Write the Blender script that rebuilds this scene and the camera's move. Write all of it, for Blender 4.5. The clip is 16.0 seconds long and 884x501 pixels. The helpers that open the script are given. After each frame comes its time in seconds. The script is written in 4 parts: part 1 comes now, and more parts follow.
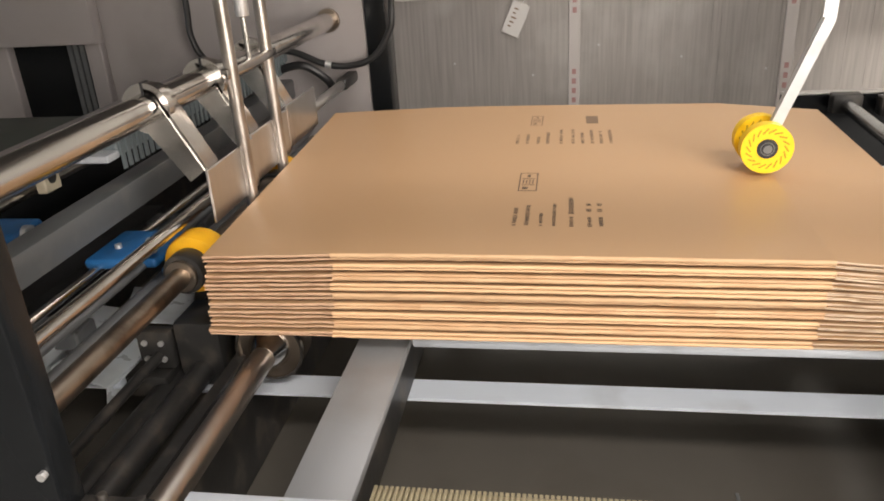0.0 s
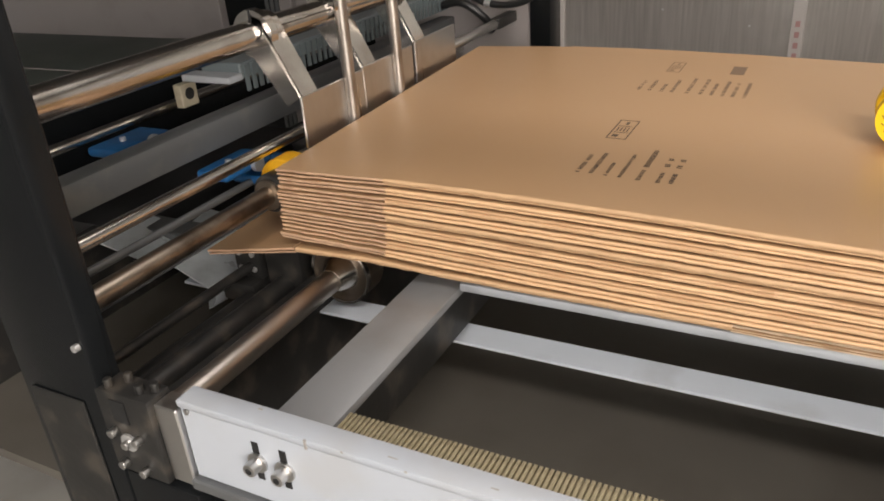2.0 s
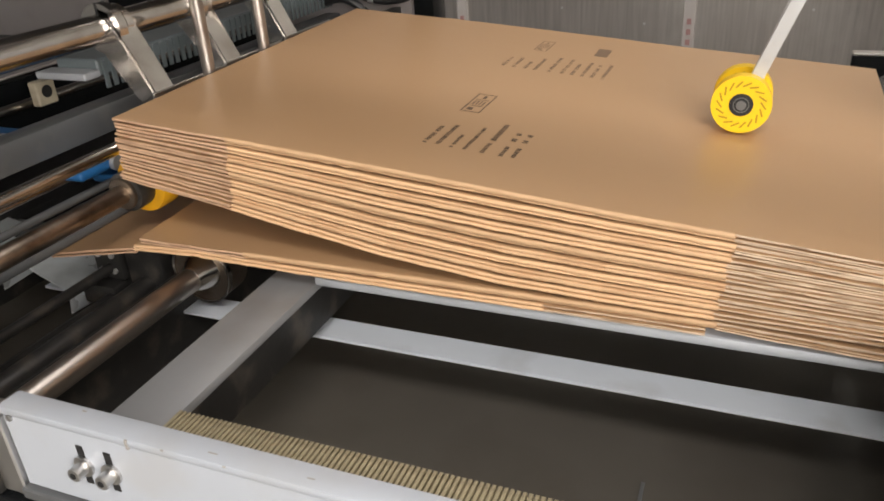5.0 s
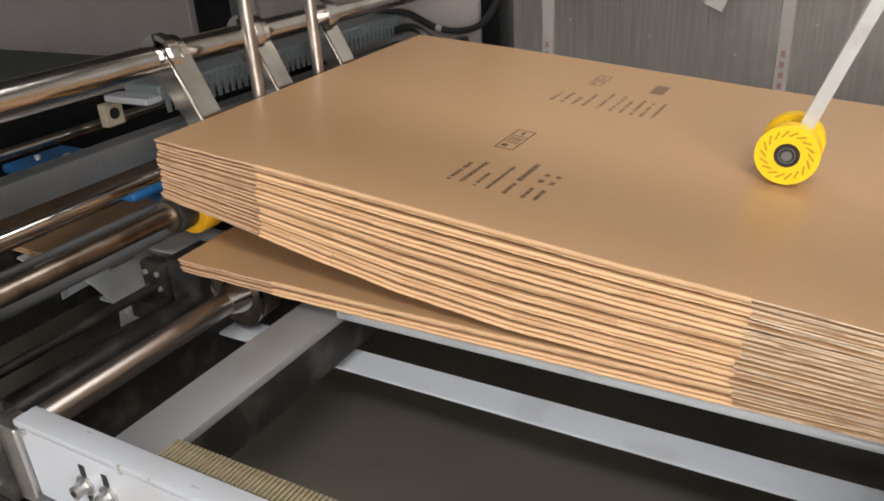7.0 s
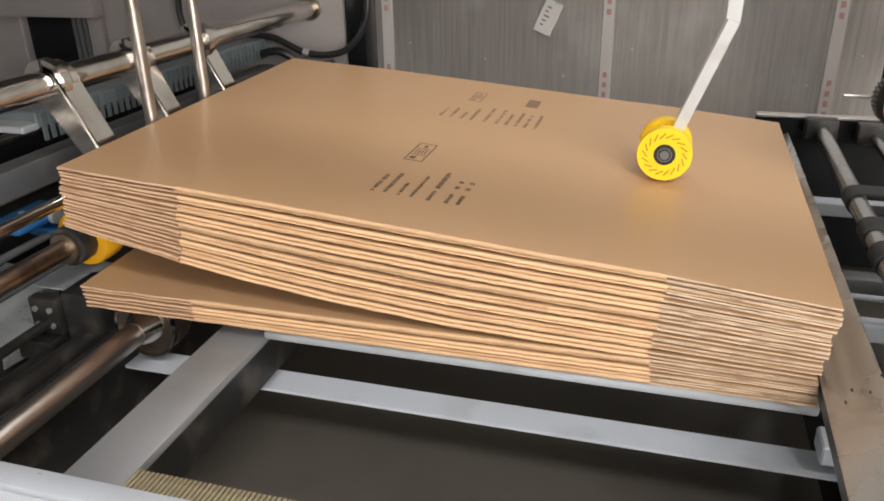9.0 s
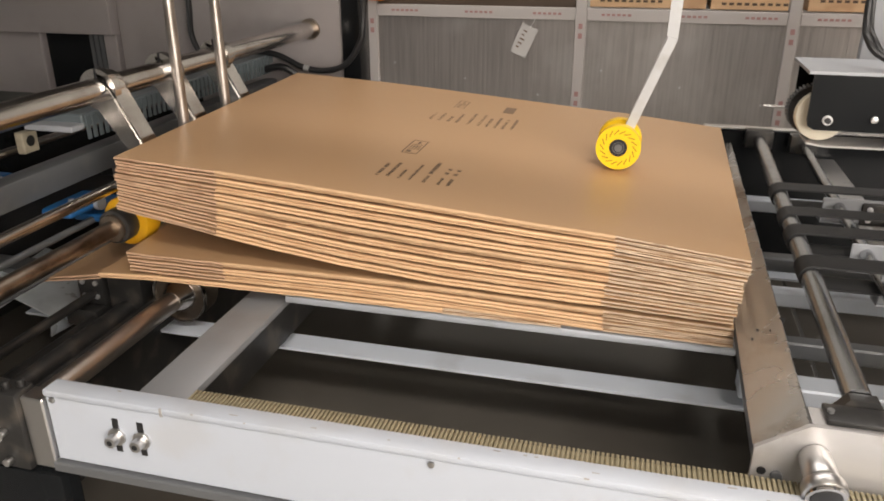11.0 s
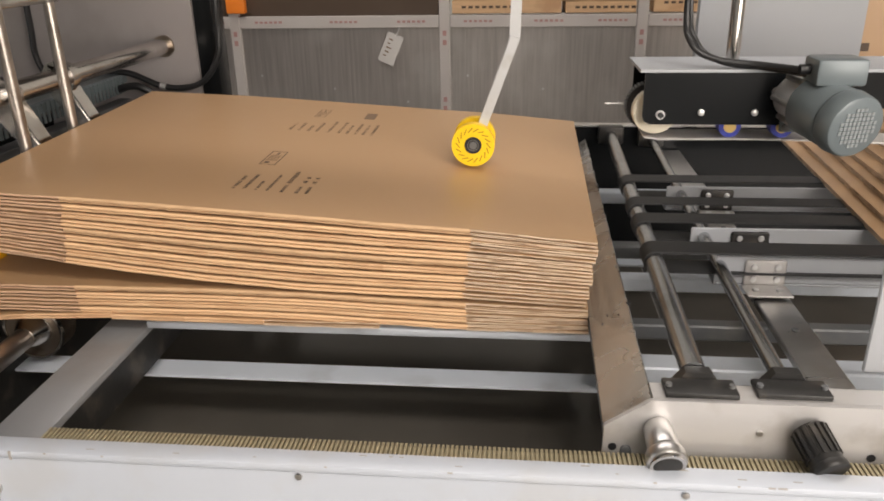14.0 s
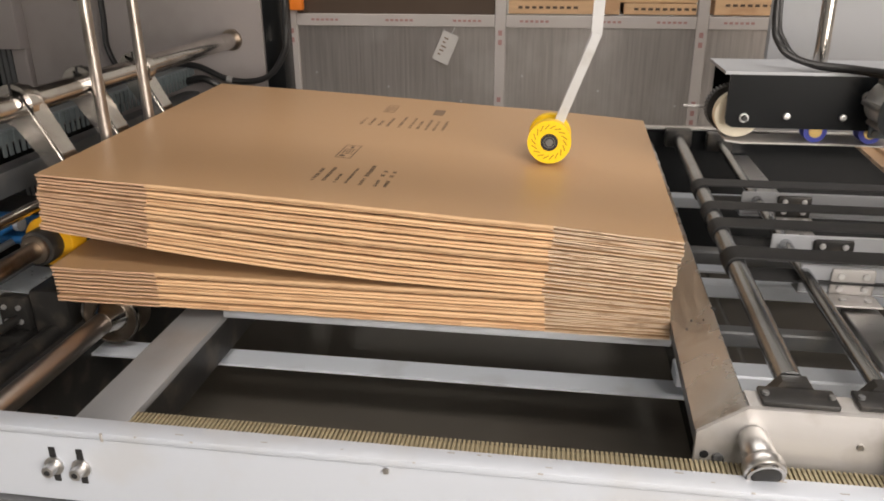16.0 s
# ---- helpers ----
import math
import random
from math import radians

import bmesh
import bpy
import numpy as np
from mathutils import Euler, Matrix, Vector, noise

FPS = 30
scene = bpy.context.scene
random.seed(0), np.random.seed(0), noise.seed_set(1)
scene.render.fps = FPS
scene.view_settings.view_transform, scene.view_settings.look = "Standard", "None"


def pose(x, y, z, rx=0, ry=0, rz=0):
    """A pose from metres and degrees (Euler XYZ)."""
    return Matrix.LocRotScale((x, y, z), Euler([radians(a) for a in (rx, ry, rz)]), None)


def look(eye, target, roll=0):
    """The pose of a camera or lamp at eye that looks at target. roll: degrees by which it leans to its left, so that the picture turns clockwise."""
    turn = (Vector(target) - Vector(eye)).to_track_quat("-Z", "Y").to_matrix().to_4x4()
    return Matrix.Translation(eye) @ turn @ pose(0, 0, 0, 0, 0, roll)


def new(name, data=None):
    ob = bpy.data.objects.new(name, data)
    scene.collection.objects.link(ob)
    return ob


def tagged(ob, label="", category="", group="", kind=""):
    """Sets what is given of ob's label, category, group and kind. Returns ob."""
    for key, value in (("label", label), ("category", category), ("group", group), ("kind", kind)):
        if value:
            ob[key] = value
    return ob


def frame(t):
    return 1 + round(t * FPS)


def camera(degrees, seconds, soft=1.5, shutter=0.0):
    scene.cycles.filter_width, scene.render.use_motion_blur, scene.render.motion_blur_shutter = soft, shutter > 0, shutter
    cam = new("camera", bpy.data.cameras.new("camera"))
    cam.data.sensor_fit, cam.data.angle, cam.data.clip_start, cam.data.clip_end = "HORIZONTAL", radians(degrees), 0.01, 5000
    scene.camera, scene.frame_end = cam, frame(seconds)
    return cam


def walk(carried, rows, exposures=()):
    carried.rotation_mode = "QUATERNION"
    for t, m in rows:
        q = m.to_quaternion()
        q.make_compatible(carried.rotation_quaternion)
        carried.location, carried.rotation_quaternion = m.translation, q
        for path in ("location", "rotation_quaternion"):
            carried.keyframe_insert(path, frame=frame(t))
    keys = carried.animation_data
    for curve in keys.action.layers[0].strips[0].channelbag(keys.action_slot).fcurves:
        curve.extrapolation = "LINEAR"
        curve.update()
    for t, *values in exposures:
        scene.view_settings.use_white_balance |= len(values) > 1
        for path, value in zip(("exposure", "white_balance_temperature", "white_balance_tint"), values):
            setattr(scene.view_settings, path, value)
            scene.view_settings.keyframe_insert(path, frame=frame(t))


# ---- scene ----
cam = camera(60.0, 16.0, soft=1.8)
PATH = [
    (0, (0.537, -0.96, 1.576), (0.217, 0.842, 0.769), -3.7),
    (0.5, (0.628, -0.881, 1.56), (0.22, 0.878, 0.702), -3.2),
    (1, (0.742, -0.846, 1.544), (0.189, 0.869, 0.676), -3.2),
    (1.5, (0.798, -0.858, 1.542), (0.043, 0.759, 0.64), -4.6),
    (2, (0.771, -0.875, 1.552), (-0.088, 0.693, 0.656), -4.5),
    (2.5, (0.755, -0.871, 1.553), (-0.075, 0.711, 0.653), -3.7),
    (3, (0.756, -0.864, 1.55), (0.01, 0.759, 0.65), -2.8),
    (3.5, (0.771, -0.881, 1.533), (0.181, 0.81, 0.642), -1.9),
    (6, (0.934, -0.787, 1.535), (0.090, 0.783, 0.630), -3.6),
    (6.5, (0.942, -0.773, 1.556), (0.038, 0.77, 0.661), -3.1),
    (7, (0.963, -0.766, 1.553), (0.038, 0.791, 0.702), -3.7),
    (7.5, (0.985, -0.79, 1.592), (0.14, 0.806, 0.738), -2.8),
    (8, (0.899, -0.83, 1.588), (0.176, 0.83, 0.741), -2.1),
    (8.5, (0.832, -0.87, 1.573), (0.213, 0.837, 0.734), -1.8),
    (9, (0.857, -0.879, 1.577), (0.341, 0.87, 0.756), -1.1),
    (11.5, (0.907, -1.151, 1.61), (0.453, 0.643, 0.851), -0.3),
    (12, (0.921, -1.149, 1.613), (0.49, 0.656, 0.867), -0.8),
    (12.5, (0.934, -1.152, 1.614), (0.554, 0.664, 0.868), -1.3),
    (13, (0.948, -1.153, 1.612), (0.64, 0.678, 0.867), -1.3),
    (13.5, (0.964, -1.149, 1.614), (0.742, 0.692, 0.864), -1.2),
    (14, (0.952, -1.135, 1.612), (0.766, 0.707, 0.856), -1.0),
    (14.5, (0.898, -1.128, 1.603), (0.689, 0.708, 0.838), -0.9),
    (15, (0.884, -1.137, 1.603), (0.639, 0.694, 0.838), -0.7),
    (15.5, (0.886, -1.148, 1.606), (0.607, 0.682, 0.849), -0.6),
    (16, (0.878, -1.137, 1.604), (0.602, 0.695, 0.851), -0.3),
]
walk(cam, [(t, look(eye, target, roll)) for t, eye, target, roll in PATH],
     exposures=[(0, 0.36, 6750, 12), (1.5, 0.01, 6750, 12), (3, 0.14, 6750, 12), (6, -0.03, 6600, 11), (7.5, 0.07, 6500, 11), (8.5, 0.15, 6450, 11), (9, 0.14, 6500, 11), (11.5, 0.0, 6850, 13), (14, -0.10, 6850, 13), (16, -0.05, 6850, 13)])

# ---- light ----
world = bpy.data.worlds.new("hall_sky")
scene.world = world
world.use_nodes = True
wn = world.node_tree.nodes
sky = wn.new("ShaderNodeTexSky")
sky.sky_type, sky.sun_disc = "NISHITA", False
sky.sun_elevation, sky.sun_rotation = radians(50), radians(200)
world.node_tree.links.new(sky.outputs[0], wn["Background"].inputs[0])
wn["Background"].inputs[1].default_value = 0.08


def window_light(name, pos, target, sx, sy, watts, colour):
    la = bpy.data.lights.new(name, "AREA")
    la.shape, la.size, la.size_y, la.energy, la.color = "RECTANGLE", sx, sy, watts, colour
    ob = new(name, la)
    ob.matrix_world = look(pos, target)
    return ob


window_light("skylight_lamp", (0.6, 1.6, 4.95), (0.6, 1.6, 0), 5.0, 0.9, 80, (1.0, 0.96, 0.92))
window_light("skylight_lamp", (2.7, -3.2, 4.95), (2.7, -3.2, 0), 3.2, 0.9, 215, (1.0, 0.96, 0.91))
window_light("gate_lamp", (3.6, -3.86, 2.1), (0.9, 0.0, 1.0), 3.3, 2.4, 225, (1.0, 0.945, 0.875))
window_light("window_lamp", (-8.95, -1.0, 2.8), (0.0, 0.5, 1.1), 4.0, 1.6, 55, (0.90, 0.95, 1.0))


# ---- materials ----
def node_mat(name, base, rough=0.5, metal=0.0, var=0.12, scale=8.0, bump=0.05, bump_scale=120.0, stretch=(1, 1, 1), stain=None,
             stain_amount=0.0, stain_scale=3.0, rough_var=0.1, coat=0.0, rand=0.0, spec=0.5, shift=0.0, each=False):
    m = bpy.data.materials.new(name)
    m.use_nodes = True
    nt = m.node_tree
    n, l = nt.nodes, nt.links
    b = n["Principled BSDF"]
    co = n.new("ShaderNodeTexCoord")
    mp = n.new("ShaderNodeMapping")
    mp.inputs["Scale"].default_value = stretch
    l.new(co.outputs["Object"], mp.inputs[0])
    big = n.new("ShaderNodeTexNoise")
    big.inputs["Scale"].default_value, big.inputs["Detail"].default_value = scale, 5
    l.new(mp.outputs[0], big.inputs[0])
    mix = n.new("ShaderNodeMix")
    mix.data_type = "RGBA"
    mix.inputs[6].default_value = (*[c * (1 - var) for c in base], 1)
    mix.inputs[7].default_value = (*[min(1, c * (1 + var)) for c in base], 1)
    l.new(big.outputs[0], mix.inputs[0])
    col = mix.outputs[2]
    if stain:
        sn = n.new("ShaderNodeTexNoise")
        sn.inputs["Scale"].default_value, sn.inputs["Detail"].default_value = stain_scale, 8
        place = n.new("ShaderNodeMapping")
        place.inputs["Location"].default_value = (shift, 0.7 * shift, 1.3 * shift)
        l.new(co.outputs["Object"], place.inputs[0])
        if each:
            own, wide = n.new("ShaderNodeObjectInfo"), n.new("ShaderNodeMath")
            wide.operation = "MULTIPLY"
            wide.inputs[1].default_value = 40.0
            l.new(own.outputs["Random"], wide.inputs[0])
            l.new(wide.outputs[0], place.inputs["Location"])
        l.new(place.outputs[0], sn.inputs[0])
        ramp = n.new("ShaderNodeMapRange")
        ramp.inputs[1].default_value, ramp.inputs[2].default_value = 0.52, 0.68
        ramp.inputs[4].default_value = stain_amount
        l.new(sn.outputs[0], ramp.inputs[0])
        m2 = n.new("ShaderNodeMix")
        m2.data_type = "RGBA"
        l.new(ramp.outputs[0], m2.inputs[0])
        l.new(col, m2.inputs[6])
        m2.inputs[7].default_value = (*stain, 1)
        col = m2.outputs[2]
    if rand:
        oi = n.new("ShaderNodeObjectInfo")
        mr = n.new("ShaderNodeMapRange")
        mr.inputs[3].default_value, mr.inputs[4].default_value = 1 - rand, 1 + rand
        l.new(oi.outputs["Random"], mr.inputs[0])
        hs = n.new("ShaderNodeHueSaturation")
        l.new(mr.outputs[0], hs.inputs["Value"])
        l.new(col, hs.inputs["Color"])
        col = hs.outputs[0]
    l.new(col, b.inputs["Base Color"])
    fine = n.new("ShaderNodeTexNoise")
    fine.inputs["Scale"].default_value, fine.inputs["Detail"].default_value = bump_scale, 4
    l.new(mp.outputs[0], fine.inputs[0])
    if bump:
        bp = n.new("ShaderNodeBump")
        bp.inputs["Strength"].default_value, bp.inputs["Distance"].default_value = bump, 0.002
        l.new(fine.outputs[0], bp.inputs["Height"])
        l.new(bp.outputs[0], b.inputs["Normal"])
    rr = n.new("ShaderNodeMapRange")
    rr.inputs[3].default_value, rr.inputs[4].default_value = max(0.02, rough - rough_var), min(1, rough + rough_var)
    l.new(big.outputs[0], rr.inputs[0])
    l.new(rr.outputs[0], b.inputs["Roughness"])
    b.inputs["Metallic"].default_value = metal
    b.inputs["Coat Weight"].default_value = coat
    b.inputs["Specular IOR Level"].default_value = spec
    return m


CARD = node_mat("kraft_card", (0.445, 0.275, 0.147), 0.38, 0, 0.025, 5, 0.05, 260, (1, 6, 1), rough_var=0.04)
# Box fronts: lighter copies of CARD, with the light on them put into the colour.
FOLDS = [node_mat("lit_card_fold", (0.66 * k, 0.425 * k, 0.243 * k), 0.6, 0, 0.2, 14, 0.25, 200, (0.5, 1, 4), (0.50 * k, 0.285 * k, 0.15 * k), 0.7, 7, shift=37 * k) for k in (0.88, 0.94, 1.0, 1.04, 1.09)]
FOLD = FOLDS[1]
FLAP = node_mat("card_cut_edge", (0.70, 0.535, 0.39), 0.8, 0, 0.45, 60, 0.5, 500, (0.4, 1, 9), (0.27, 0.165, 0.10), 0.7, 24, each=True)
# Left flap edges: browner, darker copy of FLAP with the left side's shade painted in.
FLAP_SHADED = node_mat("shaded_card_edge", (0.57, 0.365, 0.235), 0.8, 0, 0.35, 60, 0.5, 500, (0.6, 1, 6), (0.36, 0.205, 0.125), 0.7, 25, each=True)
INK = node_mat("brown_print", (0.085, 0.052, 0.034), 0.6, 0, 0.25, 150, 0, 10)
INK_FAINT = node_mat("faint_print", (0.18, 0.115, 0.07), 0.6, 0, 0.2, 150, 0, 10)
CHROME = node_mat("polished_steel", (0.66, 0.63, 0.60), 0.17, 1, 0.08, 6, 0.03, 40, (1, 0.2, 1), (0.26, 0.21, 0.17), 0.45, 9, 0.08)
ROLL = node_mat("grey_roller_steel", (0.46, 0.47, 0.48), 0.24, 1, 0.1, 8, 0.04, 60, (1, 0.2, 1), (0.20, 0.19, 0.18), 0.5, 12, 0.08)
SHAFT = node_mat("oily_shaft", (0.36, 0.30, 0.245), 0.34, 1, 0.25, 12, 0.08, 90, (1, 0.3, 1), (0.10, 0.07, 0.05), 0.7, 14, 0.1)
STEEL = node_mat("brushed_steel", (0.62, 0.61, 0.60), 0.3, 1, 0.08, 5, 0.08, 60, (1, 12, 1), (0.35, 0.30, 0.25), 0.4, 6, 0.08)
STAIN = node_mat("stained_stainless", (0.60, 0.585, 0.56), 0.27, 0.85, 0.08, 10, 0.05, 50, (1, 1, 1), (0.28, 0.21, 0.15), 0.8, 11, 0.08)
PLATE = node_mat("brushed_front_plate", (0.56, 0.545, 0.535), 0.42, 0.5, 0.08, 8, 0.06, 60, (1, 1, 6), (0.36, 0.33, 0.30), 0.7, 11, 0.1)
ZINC = node_mat("zinc_sheet", (0.80, 0.85, 0.90), 0.3, 0.3, 0.15, 14, 0.12, 18, (1, 1, 1), (0.45, 0.48, 0.50), 0.4, 10, 0.12)
BAR = node_mat("pale_grey_bar", (0.66, 0.71, 0.78), 0.42, 0.1, 0.06, 4, 0.06, 80, (1, 6, 1), (0.36, 0.36, 0.36), 0.4, 7)
SLIDE = node_mat("slide_plate_steel", (0.47, 0.50, 0.54), 0.4, 0.2, 0.08, 5, 0.06, 80, (1, 6, 1), (0.2, 0.2, 0.21), 0.5, 7)
CROSS = node_mat("dull_cross_bar", (0.27, 0.275, 0.285), 0.45, 0.3, 0.08, 5, 0.06, 80, (6, 1, 1), (0.20, 0.19, 0.18), 0.5, 7)
WHITE = node_mat("white_paint", (0.48, 0.515, 0.575), 0.35, 0, 0.05, 3, 0.04, 60, (1, 1, 1), (0.44, 0.44, 0.44), 0.4, 9)
CHIP = node_mat("dirt_mark", (0.36, 0.34, 0.32), 0.8, 0, 0.4, 50, 0.1, 100)
GREY = node_mat("grey_paint", (0.335, 0.305, 0.30), 0.42, 0, 0.06, 3, 0.05, 90, (1, 1, 1), (0.25, 0.225, 0.215), 0.5, 5)
PALE = node_mat("pale_grey_paint", (0.37, 0.385, 0.41), 0.5, 0, 0.05, 3, 0.04, 90, (1, 1, 1), (0.30, 0.30, 0.30), 0.4, 4)
SLATE = node_mat("slate_paint", (0.13, 0.135, 0.14), 0.4, 0.2, 0.12, 6, 0.05, 90, (1, 1, 1), (0.22, 0.21, 0.19), 0.5, 12)
BLACK = node_mat("black_paint", (0.008, 0.009, 0.010), 0.22, 0, 0.2, 4, 0.03, 30, rough_var=0.06, spec=0.22)
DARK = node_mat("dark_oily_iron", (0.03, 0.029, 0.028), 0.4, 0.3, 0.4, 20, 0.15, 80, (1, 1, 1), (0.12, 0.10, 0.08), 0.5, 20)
PIT = node_mat("dark_tray", (0.105, 0.096, 0.083), 0.2, 0.0, 0.2, 3, 0.015, 30, (1, 1, 1), (0.085, 0.075, 0.063), 0.5, 4, rough_var=0.07)
RUBBER = node_mat("black_belt", (0.022, 0.022, 0.023), 0.6, 0, 0.2, 30, 0.12, 220)
CABLE = node_mat("black_cable", (0.015, 0.015, 0.016), 0.45, 0, 0.1, 30, 0.05, 100)
YELLOW = node_mat("yellow_rubber", (0.92, 0.58, 0.012), 0.42, 0, 0.08, 18, 0.08, 140, (1, 1, 1), (0.62, 0.38, 0.02), 0.4, 22)
# YELLOW again for the feed tyres, darkened to amber to paint their shade.
YELLOW_SHADED = node_mat("shaded_yellow_rubber", (0.78, 0.40, 0.012), 0.45, 0, 0.1, 18, 0.08, 140, (1, 1, 1), (0.5, 0.24, 0.02), 0.4, 22)
SLOT = node_mat("yellow_slot_shade", (0.45, 0.26, 0.01), 0.7, 0, 0.1, 20, 0, 10)
BLUE = node_mat("blue_plastic", (0.012, 0.10, 0.27), 0.45, 0, 0.15, 9, 0.05, 80, (1, 1, 1), (0.02, 0.05, 0.11), 0.6, 16)
VIOLET = node_mat("blue_wheel", (0.05, 0.07, 0.5), 0.4, 0, 0.1, 9, 0.03, 80)
BRASS = node_mat("brass_part", (0.62, 0.44, 0.18), 0.35, 1, 0.15, 20, 0.05, 80)
IVORY = node_mat("ivory_nylon", (0.82, 0.76, 0.62), 0.45, 0, 0.05, 12, 0.03, 60)
OLDIVORY = node_mat("aged_nylon", (0.40, 0.35, 0.26), 0.5, 0, 0.15, 12, 0.05, 60, (1, 1, 1), (0.16, 0.13, 0.09), 0.5, 18)
WORN = node_mat("worn_roller_steel", (0.50, 0.455, 0.415), 0.36, 1, 0.2, 10, 0.12, 70, (1, 0.25, 1), (0.22, 0.18, 0.15), 0.6, 11, 0.1)
TEETH = node_mat("brass_rack", (0.36, 0.31, 0.20), 0.45, 0.4, 0.2, 40, 0.1, 80, (1, 1, 1), (0.12, 0.10, 0.06), 0.5, 60)
MOTOR = node_mat("motor_grey", (0.15, 0.178, 0.19), 0.35, 0.1, 0.08, 8, 0.05, 60)
MESH = node_mat("motor_grille", (0.33, 0.36, 0.37), 0.4, 0.3, 0.1, 40, 0, 60)
ALU = node_mat("cast_aluminium", (0.72, 0.72, 0.72), 0.4, 0.8, 0.08, 20, 0.1, 140)
ARM = node_mat("bright_flat_bar", (0.64, 0.65, 0.66), 0.33, 0.4, 0.08, 14, 0.06, 60, (1, 1, 0.3), (0.5, 0.49, 0.47), 0.6, 16)
WALLSHEET = node_mat("ribbed_aluminium", (0.50, 0.47, 0.45), 0.33, 0.8, 0.3, 9, 0.1, 70, (9, 9, 0.35), (0.70, 0.68, 0.66), 0.6, 2.2)
FILM = node_mat("pink_film_trim", (0.52, 0.485, 0.465), 0.4, 0.2, 0.1, 5, 0.05, 60, rough_var=0.1)
REDMARK = node_mat("red_print", (0.40, 0.22, 0.21), 0.6, 0, 0.2, 80, 0, 10)
PAPER = node_mat("white_card", (0.52, 0.50, 0.48), 0.7, 0, 0.04, 20, 0.03, 100)
BROWNPANEL = node_mat("brown_dark_panel", (0.085, 0.06, 0.045), 0.3, 0, 0.15, 6, 0.05, 50)
ORANGE = node_mat("orange_plastic", (0.85, 0.22, 0.02), 0.5, 0, 0.1, 10, 0.05, 60)
GREEN = node_mat("green_grey_belt", (0.085, 0.10, 0.09), 0.55, 0, 0.2, 7, 0.1, 160, (1, 1, 1), (0.13, 0.14, 0.125), 0.5, 6)
CONCRETE = node_mat("concrete", (0.30, 0.29, 0.27), 0.7, 0, 0.15, 2, 0.1, 60, (1, 1, 1), (0.17, 0.16, 0.15), 0.5, 2)
PLASTER = node_mat("hall_plaster", (0.62, 0.61, 0.58), 0.85, 0, 0.06, 2, 0.05, 40)


# ---- mesh helpers ----
def slab(bm, x0, x1, y0, y1, z0, z1, bevel=0.0, segs=1, m=None):
    g = bmesh.ops.create_cube(bm, size=1.0)
    vs = g["verts"]
    bmesh.ops.scale(bm, vec=(x1 - x0, y1 - y0, z1 - z0), verts=vs)
    bmesh.ops.translate(bm, vec=((x0 + x1) / 2, (y0 + y1) / 2, (z0 + z1) / 2), verts=vs)
    if m is not None:
        bmesh.ops.transform(bm, matrix=m, verts=vs)
    if bevel:
        es = {e for v in vs for e in v.link_edges}
        bmesh.ops.bevel(bm, geom=list(es), offset=bevel, segments=segs, affect="EDGES", profile=0.5)
    return bm


def rod(bm, p0, p1, r, seg=24, r2=None, bevel=0.0):
    p0, p1 = Vector(p0), Vector(p1)
    d = p1 - p0
    m = Matrix.Translation((p0 + p1) / 2) @ d.to_track_quat("Z", "Y").to_matrix().to_4x4()
    g = bmesh.ops.create_cone(bm, cap_ends=True, segments=seg, radius1=r, radius2=r if r2 is None else r2, depth=d.length, matrix=m)
    if bevel:
        es = [e for e in {e for v in g["verts"] for e in v.link_edges} if any(len(f.verts) > 4 for f in e.link_faces)]
        bmesh.ops.bevel(bm, geom=es, offset=bevel, segments=2, affect="EDGES", profile=0.5)
    return bm


def ring(bm, p0, p1, r_in, r_out, seg=32):
    """A collar with a hole through it."""
    p0, p1 = Vector(p0), Vector(p1)
    d = p1 - p0
    q = d.to_track_quat("Z", "Y").to_matrix()
    rows = []
    for base, r in ((p0, r_in), (p0, r_out), (p1, r_out), (p1, r_in)):
        rows.append([bm.verts.new(base + q @ Vector((r * math.cos(2 * math.pi * i / seg), r * math.sin(2 * math.pi * i / seg), 0))) for i in range(seg)])
    for k in range(4):
        a, b = rows[k], rows[(k + 1) % 4]
        for i in range(seg):
            j = (i + 1) % seg
            bm.faces.new((a[i], a[j], b[j], b[i]))
    return bm


def prism(bm, pts, axis, a, b):
    """A polygon pushed along one axis; pts are the two other coordinates in xyz order."""
    def at(p, h):
        return {"x": (h, p[0], p[1]), "y": (p[0], h, p[1]), "z": (p[0], p[1], h)}[axis]
    lo = [bm.verts.new(at(p, a)) for p in pts]
    hi = [bm.verts.new(at(p, b)) for p in pts]
    bm.faces.new(lo), bm.faces.new(hi)
    for i in range(len(pts)):
        j = (i + 1) % len(pts)
        bm.faces.new((lo[i], lo[j], hi[j], hi[i]))
    bmesh.ops.recalc_face_normals(bm, faces=bm.faces)
    return bm


